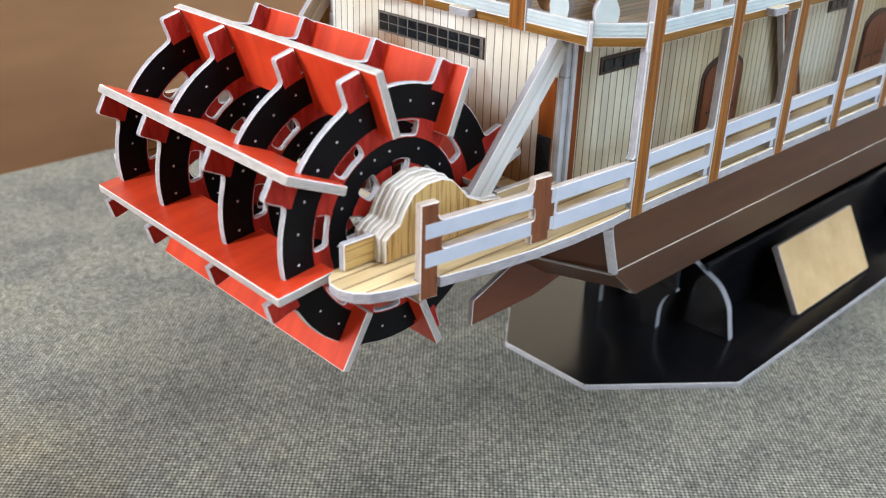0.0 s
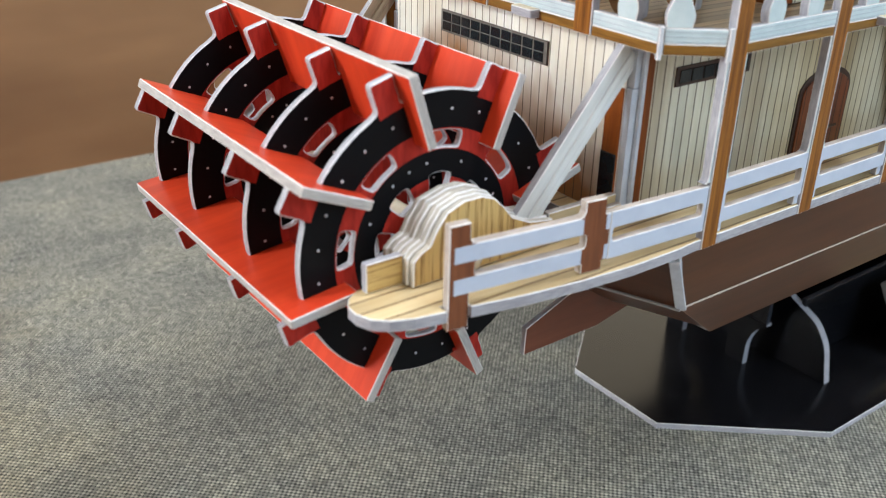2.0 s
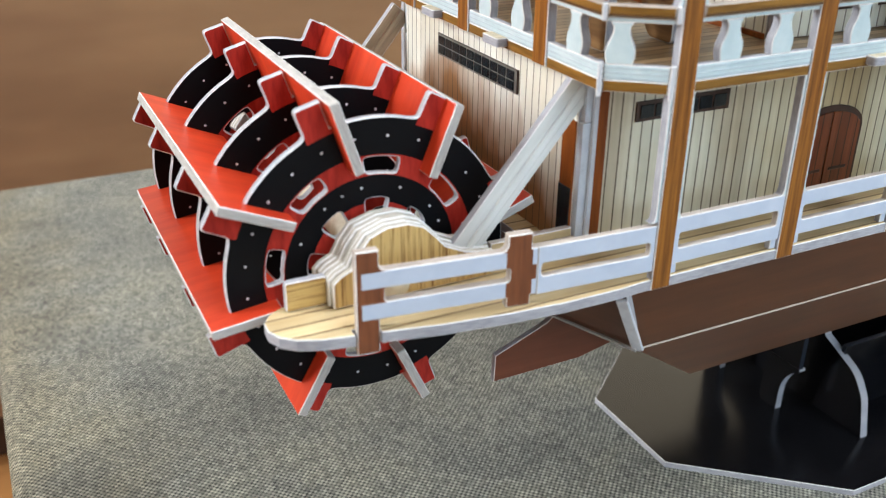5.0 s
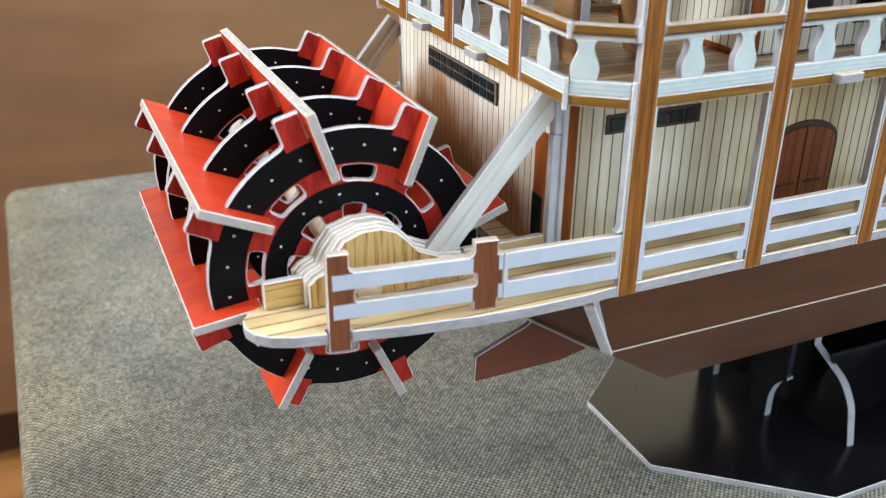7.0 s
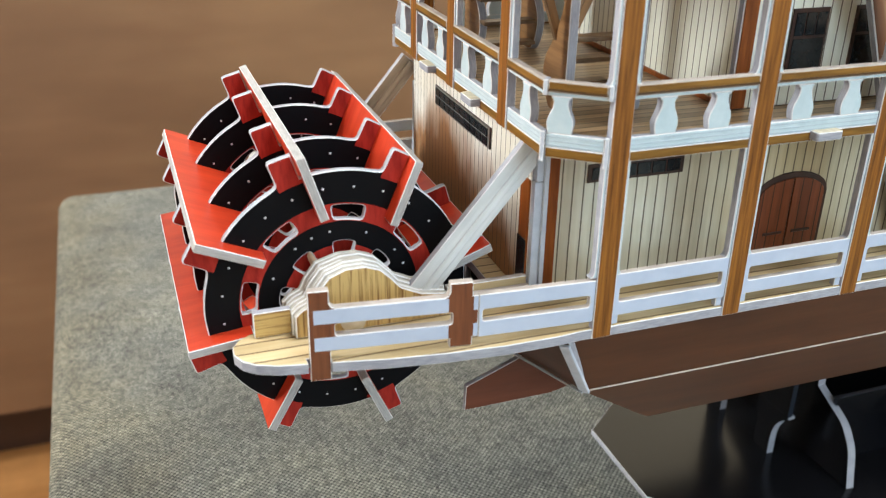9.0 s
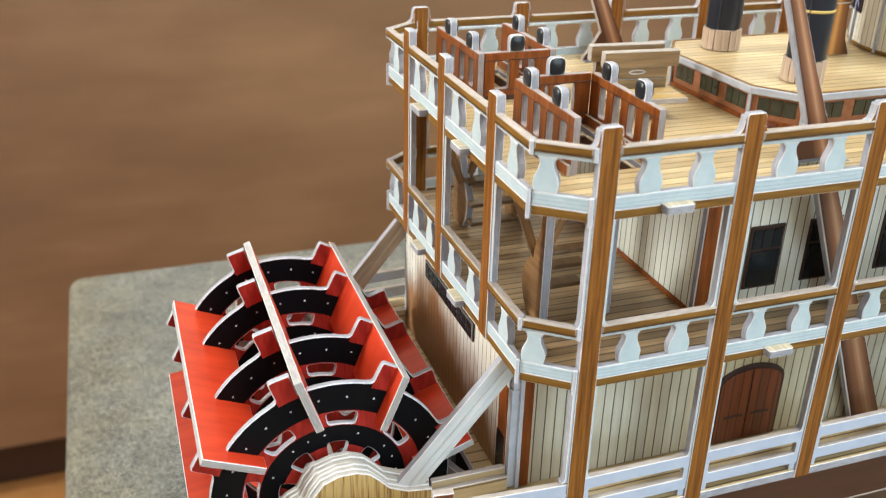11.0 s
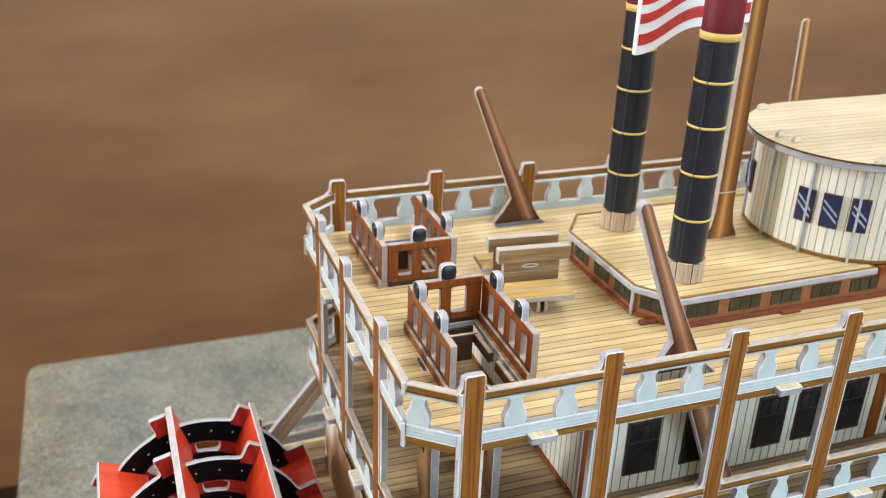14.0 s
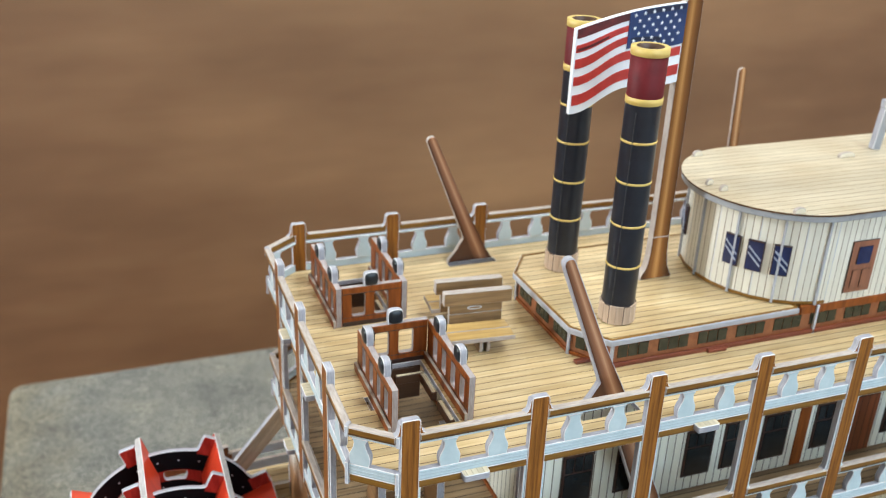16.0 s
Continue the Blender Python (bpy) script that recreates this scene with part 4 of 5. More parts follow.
def lower_cabin():
    c = empty("lower_cabin", 0.1, 0, 0.104, parent=boat)
    c["label"] = "off-white planked lower cabin with arched brown doors"
    h = 0.0418
    board("stern_wall", rect(-WY + 0.002, 0, WY - 0.002, h - 0.0001), STERN(WX, 0, 0.1041), M_WALLSTERN, c, "planked wall, orange-brown towards its foot")
    for s in (-1, 1):
        m = SIDE(CX + 0.00145, -WY, 0.1041) if s < 0 else PORT(BOW, WY, 0.1041)
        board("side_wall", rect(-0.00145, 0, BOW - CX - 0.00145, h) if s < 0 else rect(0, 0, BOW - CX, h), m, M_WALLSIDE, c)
    # stern window with its bars, and the dark door beside the corner
    win = board("window", rect(-0.0229, 0.0302, 0.0197, 0.0360), STERN(WX, 0, 0.1041) @ pose(0, 0, 0.0006), M_BAR, c, "long dark barred window", 0.0006, M_DARK, 0.0001)
    for i in range(10):
        u = -0.0221 + 0.0410 * i / 10
        for v in (0.0308, 0.0333):
            board("pane", rect(u + 0.0003, v, u + 0.0037, v + 0.0022), STERN(WX, 0, 0.1041) @ pose(0, 0, 0.0009), M_GLASS, win, "", 0.0003, M_GLASS, 0.00008)
    board("stern_door", rect(0.0400, 0.0005, 0.0449, 0.031), STERN(WX, 0, 0.1041) @ pose(0, 0, 0.0005), M_MAHOG, c, "narrow red-brown door", 0.0005, M_MAHOG, 0.0001)
    board("door_window", rect(0.0401, 0.0005, 0.0448, 0.0155), STERN(WX, 0, 0.1041) @ pose(0, 0, 0.0008), M_GLASS, c, "", 0.0003, M_GLASS, 0.0001)
    # corner posts: a pale upright board and a brown strip
    for s in (-1, 1):
        ya, yb = sorted((s * 0.0452, s * 0.0469))
        block("corner_post", -0.0104, ya, 0.1041, -0.0078, yb, 0.1352, M_CORNER, c, "", M_CORNER)
        block("corner_post", -0.0100, ya, 0.1353, -0.0078, yb + (0.0 if s > 0 else 0.0004), 0.1440, M_CORNER, c, "", M_CORNER)
        ya, yb = sorted((s * 0.0471, s * 0.0480))
        block("corner_post", -0.0084, ya, 0.1041, -0.0074, yb, 0.1440, M_CORNER, c, "", M_CORNER)
        m = SIDE(-0.0070, -WY, 0.1041) if s < 0 else PORT(-0.0047, WY, 0.1041)
        board("corner_strip", rect(-0.0003, 0, 0.0026, h), m @ pose(0, 0, 0.0004), M_MAHOG, c, "", 0.0004, M_MAHOG, 0.0001)
    for s in (-1, 1):
        def on(x, z):
            return (SIDE(x, -WY, z) if s < 0 else PORT(x, WY, z))
        for xw in (0.003, 0.126, 0.225):
            x = xw if s < 0 else xw + 0.0263
            win = board("window", rect(0, 0, 0.0263, 0.0046), on(x, 0.1338) @ pose(0, 0, 0.0005), M_DARK, c, "dark vent window below the deck", 0.0005, M_DARK, 0.0001)
            for i in range(6):
                board("pane", rect(0.0010 + i * 0.0041, 0.0008, 0.0046 + i * 0.0041, 0.0038), on(x, 0.1338) @ pose(0, 0, 0.0008), M_GLASS, win, "", 0.0003, M_GLASS, 0.00008)
        for xd in (0.0638, 0.1700, 0.2760):
            arch = [(-0.0114, 0), (0.0114, 0), (0.0114, 0.0195)] + [(0.0114 * math.cos(radians(a)), 0.0195 + 0.0062 * math.sin(radians(a))) for a in range(15, 166, 15)] + [(-0.0114, 0.0195)]
            fr = board("door", arch, on(xd, 0.1043) @ pose(0, 0, 0.0005), M_DARK, c, "arched double door of red-brown boards", 0.0005, M_DARK, 0.0001)
            inner = [(-0.0102, 0.0003), (0.0102, 0.0003), (0.0102, 0.0193)] + [(0.0102 * math.cos(radians(a)), 0.0193 + 0.0048 * math.sin(radians(a))) for a in range(15, 166, 15)] + [(-0.0102, 0.0193)]
            for e in (-1, 1):
                if e > 0:
                    half = [(0.0002, 0.0003)] + [q for q in inner if q[0] >= 0.0002] + [(0.0002, 0.0241)]
                else:
                    half = [(-0.0002, 0.0003), (-0.0002, 0.0241)] + [q for q in inner if q[0] < -0.0002 and q[1] > 0.001] + [(-0.0102, 0.0003)]
                board("door_leaf", half, on(xd, 0.1043) @ pose(0, 0, 0.0009), M_DOOR, fr, "", 0.0004, M_DOOR, 0.0001)
                board("hinge", rect(0.0015 if e > 0 else -0.0075, 0.0085, 0.0075 if e > 0 else -0.0015, 0.0093), on(xd, 0.1043) @ pose(0, 0, 0.0012), M_DARK, fr, "", 0.0003, M_DARK, 0.0001)
    block("end_wall", BOW - 0.002, -WY, 0.1041, BOW, WY, 0.1455, M_CREAM, c)


lower_cabin()

# ---- middle deck ----
D2, D3 = 0.1470, 0.1922


def deck_loop(inset_by):
    i = inset_by
    return [(STX + i, -SY + i * 0.4), (-0.0027 + i * 0.4, -RY + i), (BOW, -RY + i), (BOW, RY - i), (-0.0027 + i * 0.4, RY - i), (STX + i, SY - i * 0.4)]


def middle_deck():
    d = empty("middle_deck", 0.1, 0, D2, parent=boat)
    d["label"] = "brown planked middle deck open at the stern"
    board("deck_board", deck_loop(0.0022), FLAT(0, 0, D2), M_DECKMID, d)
    c = empty("middle_cabin", 0.1, 0, D2, parent=boat)
    c["label"] = "white planked middle cabin with dark windows"
    x0, wy, h = 0.043, 0.0435, D3 - 0.0022 - D2
    board("stern_wall", rect(-wy + 0.002, 0.0002, wy - 0.002, h - 0.0002), STERN(x0, 0, D2), M_WALL, c)
    for s in (-1, 1):
        def on(x, z):
            return (SIDE(x, -wy, z) if s < 0 else PORT(x, wy, z))
        board("side_wall", rect(0, 0.0002, BOW - x0, h - 0.0002), on(x0 if s < 0 else BOW, D2), M_WALL, c)
        board("corner_strip", rect(0.0003, 0.0004, 0.0042, h - 0.0004), on(x0 if s < 0 else x0 + 0.0045, D2) @ pose(0, 0, 0.0004), M_MAHOG, c, "", 0.0004, M_MAHOG, 0.0001)
        for xw in (0.0575, 0.0765, 0.1019, 0.1166, 0.1320, 0.1537, 0.1850, 0.2050, 0.2190, 0.2560, 0.2700):
            x = xw if s < 0 else xw + 0.0108
            win = board("window", rect(0, 0, 0.0108, 0.0186), on(x, 0.1528) @ pose(0, 0, 0.0005), M_DARK, c, "dark printed sash window", 0.0005, M_DARK, 0.0001)
            for i in range(3):
                board("pane", rect(0.0008 + i * 0.0032, 0.0120, 0.0036 + i * 0.0032, 0.0176), on(x, 0.1528) @ pose(0, 0, 0.0008), M_GLASS, win, "", 0.0003, M_GLASS, 0.00008)
            board("pane", rect(0.0008, 0.0008, 0.0100, 0.0112), on(x, 0.1528) @ pose(0, 0, 0.0008), M_GLASS, win, "", 0.0003, M_GLASS, 0.00008)
        for xd in (0.1700, 0.241):
            x = xd if s < 0 else xd + 0.0108
            board("door", rect(0, 0.0002, 0.0108, 0.0236), on(x, D2 + 0.0003) @ pose(0, 0, 0.0005), M_DOOR, c, "red-brown boarded door", 0.0005, M_DARK, 0.0001)
        for xp in (0.1467, 0.1990, 0.2360):
            x = xp if s < 0 else xp + 0.0046
            board("pilaster", rect(0, 0.0004, 0.0046, h - 0.0004), on(x, D2) @ pose(0, 0, 0.0004), M_MAHOG, c, "", 0.0004, M_MAHOG, 0.0001)
    # low brown skirting at the foot of the stern wall
    board("skirting", rect(-wy + 0.002, 0.0001, wy - 0.002, 0.0014), STERN(x0, 0, D2) @ pose(0, 0, 0.0008), M_MAHOG, c, "", 0.0008, M_MAHOG, 0.0001)
    # stairs under the two hatches: tall stringers with swept backs
    for s in (-1, 1):
        # crossed brown braces that hold the flight up
        for pa, pb, sl in (((-0.0065, 0.187), (0.0022, 0.163), 0.0), ((0.0135, 0.181), (0.0040, 0.161), 0.0022)):
            a, b_ = Vector((pa[0], 0, pa[1])), Vector((pb[0], 0, pb[1]))
            u = b_ - a
            board("stair_brace", rounded(rect(0, -0.0011, u.length, 0.0011), 0.0005, 2), plane((a.x, s * 0.0290 + sl, a.z), tuple(u), (u.z, 0, -u.x)), M_STAIRO, d, "brown brace below the stair", 0.0018, M_STAIR)
        for k, xs in enumerate((0.0030, 0.0215)):
            st = [(0, 0), (0.0, 0.0395), (0.0012, 0.0405), (0.0020, 0.033), (0.0034, 0.026), (0.0068, 0.019), (0.0118, 0.0125), (0.0128, 0.009), (0.0115, 0.004), (0.0085, 0.0)]
            # local first direction runs inboard
            u = (0, 1, 0) if s < 0 else (0, -1, 0)
            if k == 0:
                for i in range(3):
                    uu, vv = (0.0122, 0.0118, 0.0082)[i], 0.0035 + 0.0062 * i
                    yy = s * 0.0370 - s * uu
                    block("stair_tread", 0.0031, min(yy, yy - s * 0.0042), D2 + vv, 0.0193, max(yy, yy - s * 0.0042), D2 + vv + 0.0012, M_STAIR, d, "", M_STAIR)
            board("stair_stringer", rounded(st, 0.0015, 3), plane((xs, s * 0.0370, D2 + 0.0001), u, (0, 0, 1)), M_STAIRO, d, "pale-edged brown stair side below the hatch", 0.0024)


middle_deck()

# ---- upper deck ----


def upper_deck():
    d = empty("upper_deck", 0.1, 0, D3, parent=boat)
    d["label"] = "light tan planked upper deck with two stair hatches"
    holes = [rect(0.0040, -0.0440, 0.0222, -0.0099), rect(0.0040, 0.0192, 0.0222, 0.0500)]
    # slots for the spars, and a narrow one beside the hatch
    holes += [rect(0.0560, -0.0544, 0.0750, -0.0488), rect(0.0545, 0.0502, 0.0735, 0.0534), rect(-0.0004, -0.0318, 0.0007, -0.0250)]
    board("deck_board", [deck_loop(0.0022), *holes], FLAT(0, 0, D3), M_DECK, d)


upper_deck()


def lamp_face(m, k, parent):
    """A squarish black lamp, domed towards k."""
    n = 24
    verts, faces = [], []
    for r, z in ((0.00228, 0.0), (0.00218, 0.00028), (0.0016, 0.00056), (0.0008, 0.00072), (0.0, 0.00078)):
        for i in range(n):
            a = 2 * math.pi * i / n
            ca, sa = math.cos(a), math.sin(a)
            q = r / (abs(ca) ** 3.4 + abs(sa) ** 3.4) ** (1 / 3.4)
            verts.append((q * ca, q * sa, k * z))
    for j in range(4):
        for i in range(n):
            e = (i + 1) % n
            f = (j * n + i, j * n + e, (j + 1) * n + e, (j + 1) * n + i)
            faces.append((f if k > 0 else f[::-1], 0))
    link("lamp", mesh_of("lamp", verts, faces, [M_LAMP], True), m, parent, "squarish glossy black lamp")


def hatch_rail(sgn):
    """Three-sided brown rail round a stair hatch, with squarish black lamps on its top."""
    near = sgn < 0
    y0, y1 = (-0.0098, -0.0445) if near else (0.0168, 0.0535)
    w = empty("hatch_railing", 0.0135, (y0 + y1) / 2, D3, "red-brown three-sided stair rail with black lamps on deck", "railing", "stair rails")
    h = 0.0142

    def panel(m, L, wins, lamps, name, lift=0.0):
        # low in the corners, a stepped shoulder at the free end
        outer = rect(0, lift, L, h)
        hs = [rounded(rect(a, 0.0035, b_, 0.0117), 0.0009, 3) for a, b_ in wins]
        p = board(name, [outer, *hs], m, M_MAHOG, w, "", 0.0021, M_EDGEP, 0.00018, M_MAHOG)
        if name == "side_panel":
            board("foot_rail", rect(-0.0002, 0.0001, L + 0.0006, 0.0028), m @ pose(0, 0, 0.0010), M_MAHOG, p, "", 0.00095, M_EDGEW, 0.00012)
        else:
            # dark strip painted for the dark gap under the panel's foot
            board("foot_gap_strip", rect(0.0001, 0.0001, L - 0.0001, 0.0016), m @ pose(0, 0, 0.00009), M_DARK, p, "", 0.0001, M_DARK, 0.00002)
        for z in (0.00009, -0.00201):
            board("rail_line", rect(0.0001, 0.01185, L - 0.0001, 0.0121), m @ pose(0, 0, z), M_DARK, p, "", 0.0001, M_DARK, 0.00002)
            board("rail_line", rect(0.0001, 0.0031, L - 0.0001, 0.0033), m @ pose(0, 0, z), M_DARK, p, "", 0.0001, M_DARK, 0.00002)
        for u in lamps:
            tab = rounded(rect(u - 0.0024, h - 0.0001, u + 0.0024, h + 0.0048), [0, 0, 0.0017, 0.0017], 5)
            board("lamp_tab", tab, m, M_EDGE, p, "", 0.0021)
            for z, k in ((0.0, 1), (-0.0021, -1)):
                lamp_face(m @ pose(u, h + 0.0024, z), k, p)
        return p
    # dark lining of the shaft below the deck
    yz = max(y0, y1) - (0.0002 if near else 0.0006)
    block("shaft_lining", 0.0040, yz, D3 - 0.0135, 0.0222, yz + 0.0010, D3 - 0.0019, M_SHAFT, w)
    # stair box below the opening: boards with pale top edges
    k = -1 if near else 1
    for xa, xb, da, db in ((0.0125, 0.0214, 0.0046, 0.0060), (0.0200, 0.0216, 0.0061, 0.0172), (0.0202, 0.0218, 0.0215, 0.0320)):
        y_a, y_b = sorted((y0 + k * da, y0 + k * db))
        block("stair_box_board", xa, y_a, D3 - 0.0040, xb, y_b, D3 - 0.0010, M_TONGUE, w, "dark board with a pale planked top edge", M_SHAFT)
    L = abs(y1 - y0)
    a = max(y0, y1)
    wins = [(L * q - 0.0020, L * q + 0.0020) for q in (0.20, 0.42, 0.64, 0.85)]
    lamps = [a - q for q in ((-0.0178, -0.0350) if near else (0.0425, 0.0240))]
    for xs in (0.0018, 0.0243):
        panel(plane((xs, a, D3), (0, -1, 0), (0, 0, 1)), L, wins, lamps, "side_panel")
    x0, x1 = 0.0039, 0.0244
    W = x1 - x0 - 0.00025
    m = plane((x0 + 0.0001, y0, D3), (1, 0, 0), (0, 0, 1))
    panel(m, W, [(W * 0.16, W * 0.39), (W * 0.54, W * 0.78)], [W * 0.49], "end_panel")


hatch_rail(-1)
hatch_rail(1)


def bench(sgn):
    """A short slatted bench; the two stand back to back, a little askew."""
    x0, x1 = 0.0330, 0.0560
    yb = -0.0010 if sgn < 0 else 0.0055
    ob = empty("deck_bench", (x0 + x1) / 2, yb, D3, "small brown wooden bench with a slatted back on deck", "bench", "benches on deck")
    d = sgn
    F = lambda q: SIDE(x0 + q, yb + (0.0 if d < 0 else 0.002), D3)
    W = x1 - x0
    board("backrest", rounded(rect(0, 0.0122, W, 0.0168), 0.0004, 2), F(0) @ pose(0, 0, 0.0007), M_BENCH, ob, "", 0.0028, M_EDGEW, 0.0002)
    board("back_plank", rect(0, 0.0090, W - 0.005, 0.0121), F(0.002), M_BENCH, ob, "", 0.0018, M_EDGEW, 0.0001)
    board("back_plank", rect(0, 0.0052, W - 0.005, 0.0088), F(0.002), M_BENCH, ob, "", 0.0018, M_EDGEW, 0.0001)
    if d < 0:
        ring = [(0.0085 + 0.0026 * math.cos(radians(q)), 0.0108 + 0.0007 * math.sin(radians(q))) for q in range(0, 360, 24)]
        board("slot_ring", [ring, inset(ring, 0.0003)], F(0.002) @ pose(0, 0, 0.0002), M_STUD, ob, "", 0.0002, M_STUD, 0.00003)
    ya, yz = (yb - 0.0128, yb - 0.0019) if d < 0 else (yb + 0.0021, yb + 0.0128)
    ym = (ya + yz) / 2
    for q0, q1 in ((ya, ym - 0.00015), (ym + 0.00015, yz)):
        block("seat_plank", x0 - 0.0010, q0, D3 + 0.0050, x1 - 0.0025, q1, D3 + 0.0066, M_SEAT, ob, "", M_EDGEW)
    for e in (-0.0013, 0.0011):
        board("bench_foot", rounded(rect(0, 0, 0.0105, 0.0049), [0.0008, 0.002, 0.002, 0], 3), plane(((x0 + x1) / 2 + e - 0.001, yb - 0.001 if d < 0 else yb + 0.001, D3), (0, d, 0), (0, 0, 1)), M_BENCH, ob, "", 0.0012, M_EDGEW)
    ob.matrix_basis = pose((x0 + x1) / 2, yb, D3, 0, 0, -5)


bench(-1)
bench(1)


PZ = 0.2030       # top of the raised platform


def platform():
    p = empty("deckhouse_platform", 0.11, -0.002, D3, parent=boat)
    p["label"] = "raised tan platform with a band of dark panes"
    top = PZ - 0.0002
    rim = [(0.0660, 0.0190), (0.0672, -0.0214), (0.0762, -0.0330), (0.1480, -0.0318), (0.1480, 0.0330), (0.0752, 0.0320)]
    board("platform_top", rim, FLAT(0, 0, top), M_DECK, p, "", 0.0022, M_PLATRIM, 0.0003, M_PLATRIM)
    board("border", [inset(rim[::-1] if area2(rim) < 0 else rim, 0.0003), inset(rim[::-1] if area2(rim) < 0 else rim, 0.0012)], FLAT(0, 0, top + 0.0002), M_RAIL, p, "brown border line", 0.0004, M_RAIL, 0.00003)
    runs = [((0.0682, 0.0188), (0.0690, -0.0196)), ((0.0690, -0.0196), (0.0776, -0.0312)), ((0.0776, -0.0312), (0.30, -0.0302))]
    for (xa, ya), (xb, yb) in runs:
        a, b_ = Vector((xa, ya, D3)), Vector((xb, yb, D3))
        L = (b_ - a).length
        m = plane(tuple(a), tuple(b_ - a), (0, 0, 1))
        board("band_board", rect(0, 0.0001, L, PZ - D3 - 0.0024), m, M_BRICK, p, "", T, M_EDGE)
        board("band_sill", rect(0, 0.0002, L, 0.0014), m @ pose(0, 0, 0.0007), M_MAHOG, p, "", 0.0007, M_MAHOG, 0.0001)
        board("joint_strip", rect(-0.0005, 0.0, 0.0005, PZ - D3 - 0.0023), m @ pose(0, 0, 0.0009), M_PLATRIM, p, "", 0.0009, M_PLATRIM, 0.0001)
        n = max(1, round(L / 0.0150))
        for i in range(n):
            c0 = L * i / n + 0.0022
            w = L / n - 0.0036
            for j in range(3):
                board("pane", rect(c0 + w * j / 3 + 0.0001, 0.0030, c0 + w * (j + 1) / 3 - 0.0002, 0.0074), m @ pose(0, 0, 0.0003), M_GREEN, p, "", 0.0003, M_GREEN, 0.00006)
    board("band_foot", rect(0, 0.0001, 0.2224, 0.0016), SIDE(0.0778, -0.0322, D3), M_REDFOOT, p, "red-brown foot strip", 0.0009, M_REDFOOT, 0.0001)
    for xt in (0.1165, 0.0715):
        board("tongue", rounded(rect(xt - 0.0036, -0.0334 if xt > 0.1 else -0.0270, xt + 0.0036, -0.0318 if xt > 0.1 else -0.0250), 0.0006, 3), FLAT(0, 0, D3 + 0.0012), M_REDFOOT, p, "", 0.0011, M_REDFOOT)
    board("cornice", rect(0, 0, 0.150, 0.0030), SIDE(0.1492, -0.0316, PZ - 0.0031), M_MAHOG, p, "red-brown cornice strip", 0.0016, M_MAHOG, 0.0001)
    board("joint_strip", rect(-0.0005, 0, 0.0005, PZ - D3 - 0.0002), SIDE(0.1556, -0.0322, D3), M_SILVER, p, "", 0.0010, M_SILVER, 0.0001)
    board("band_board", rect(0, 0.0001, 0.22, PZ - D3 - 0.0024), PORT(0.297, 0.0305, D3), M_BRICK, p)


platform()


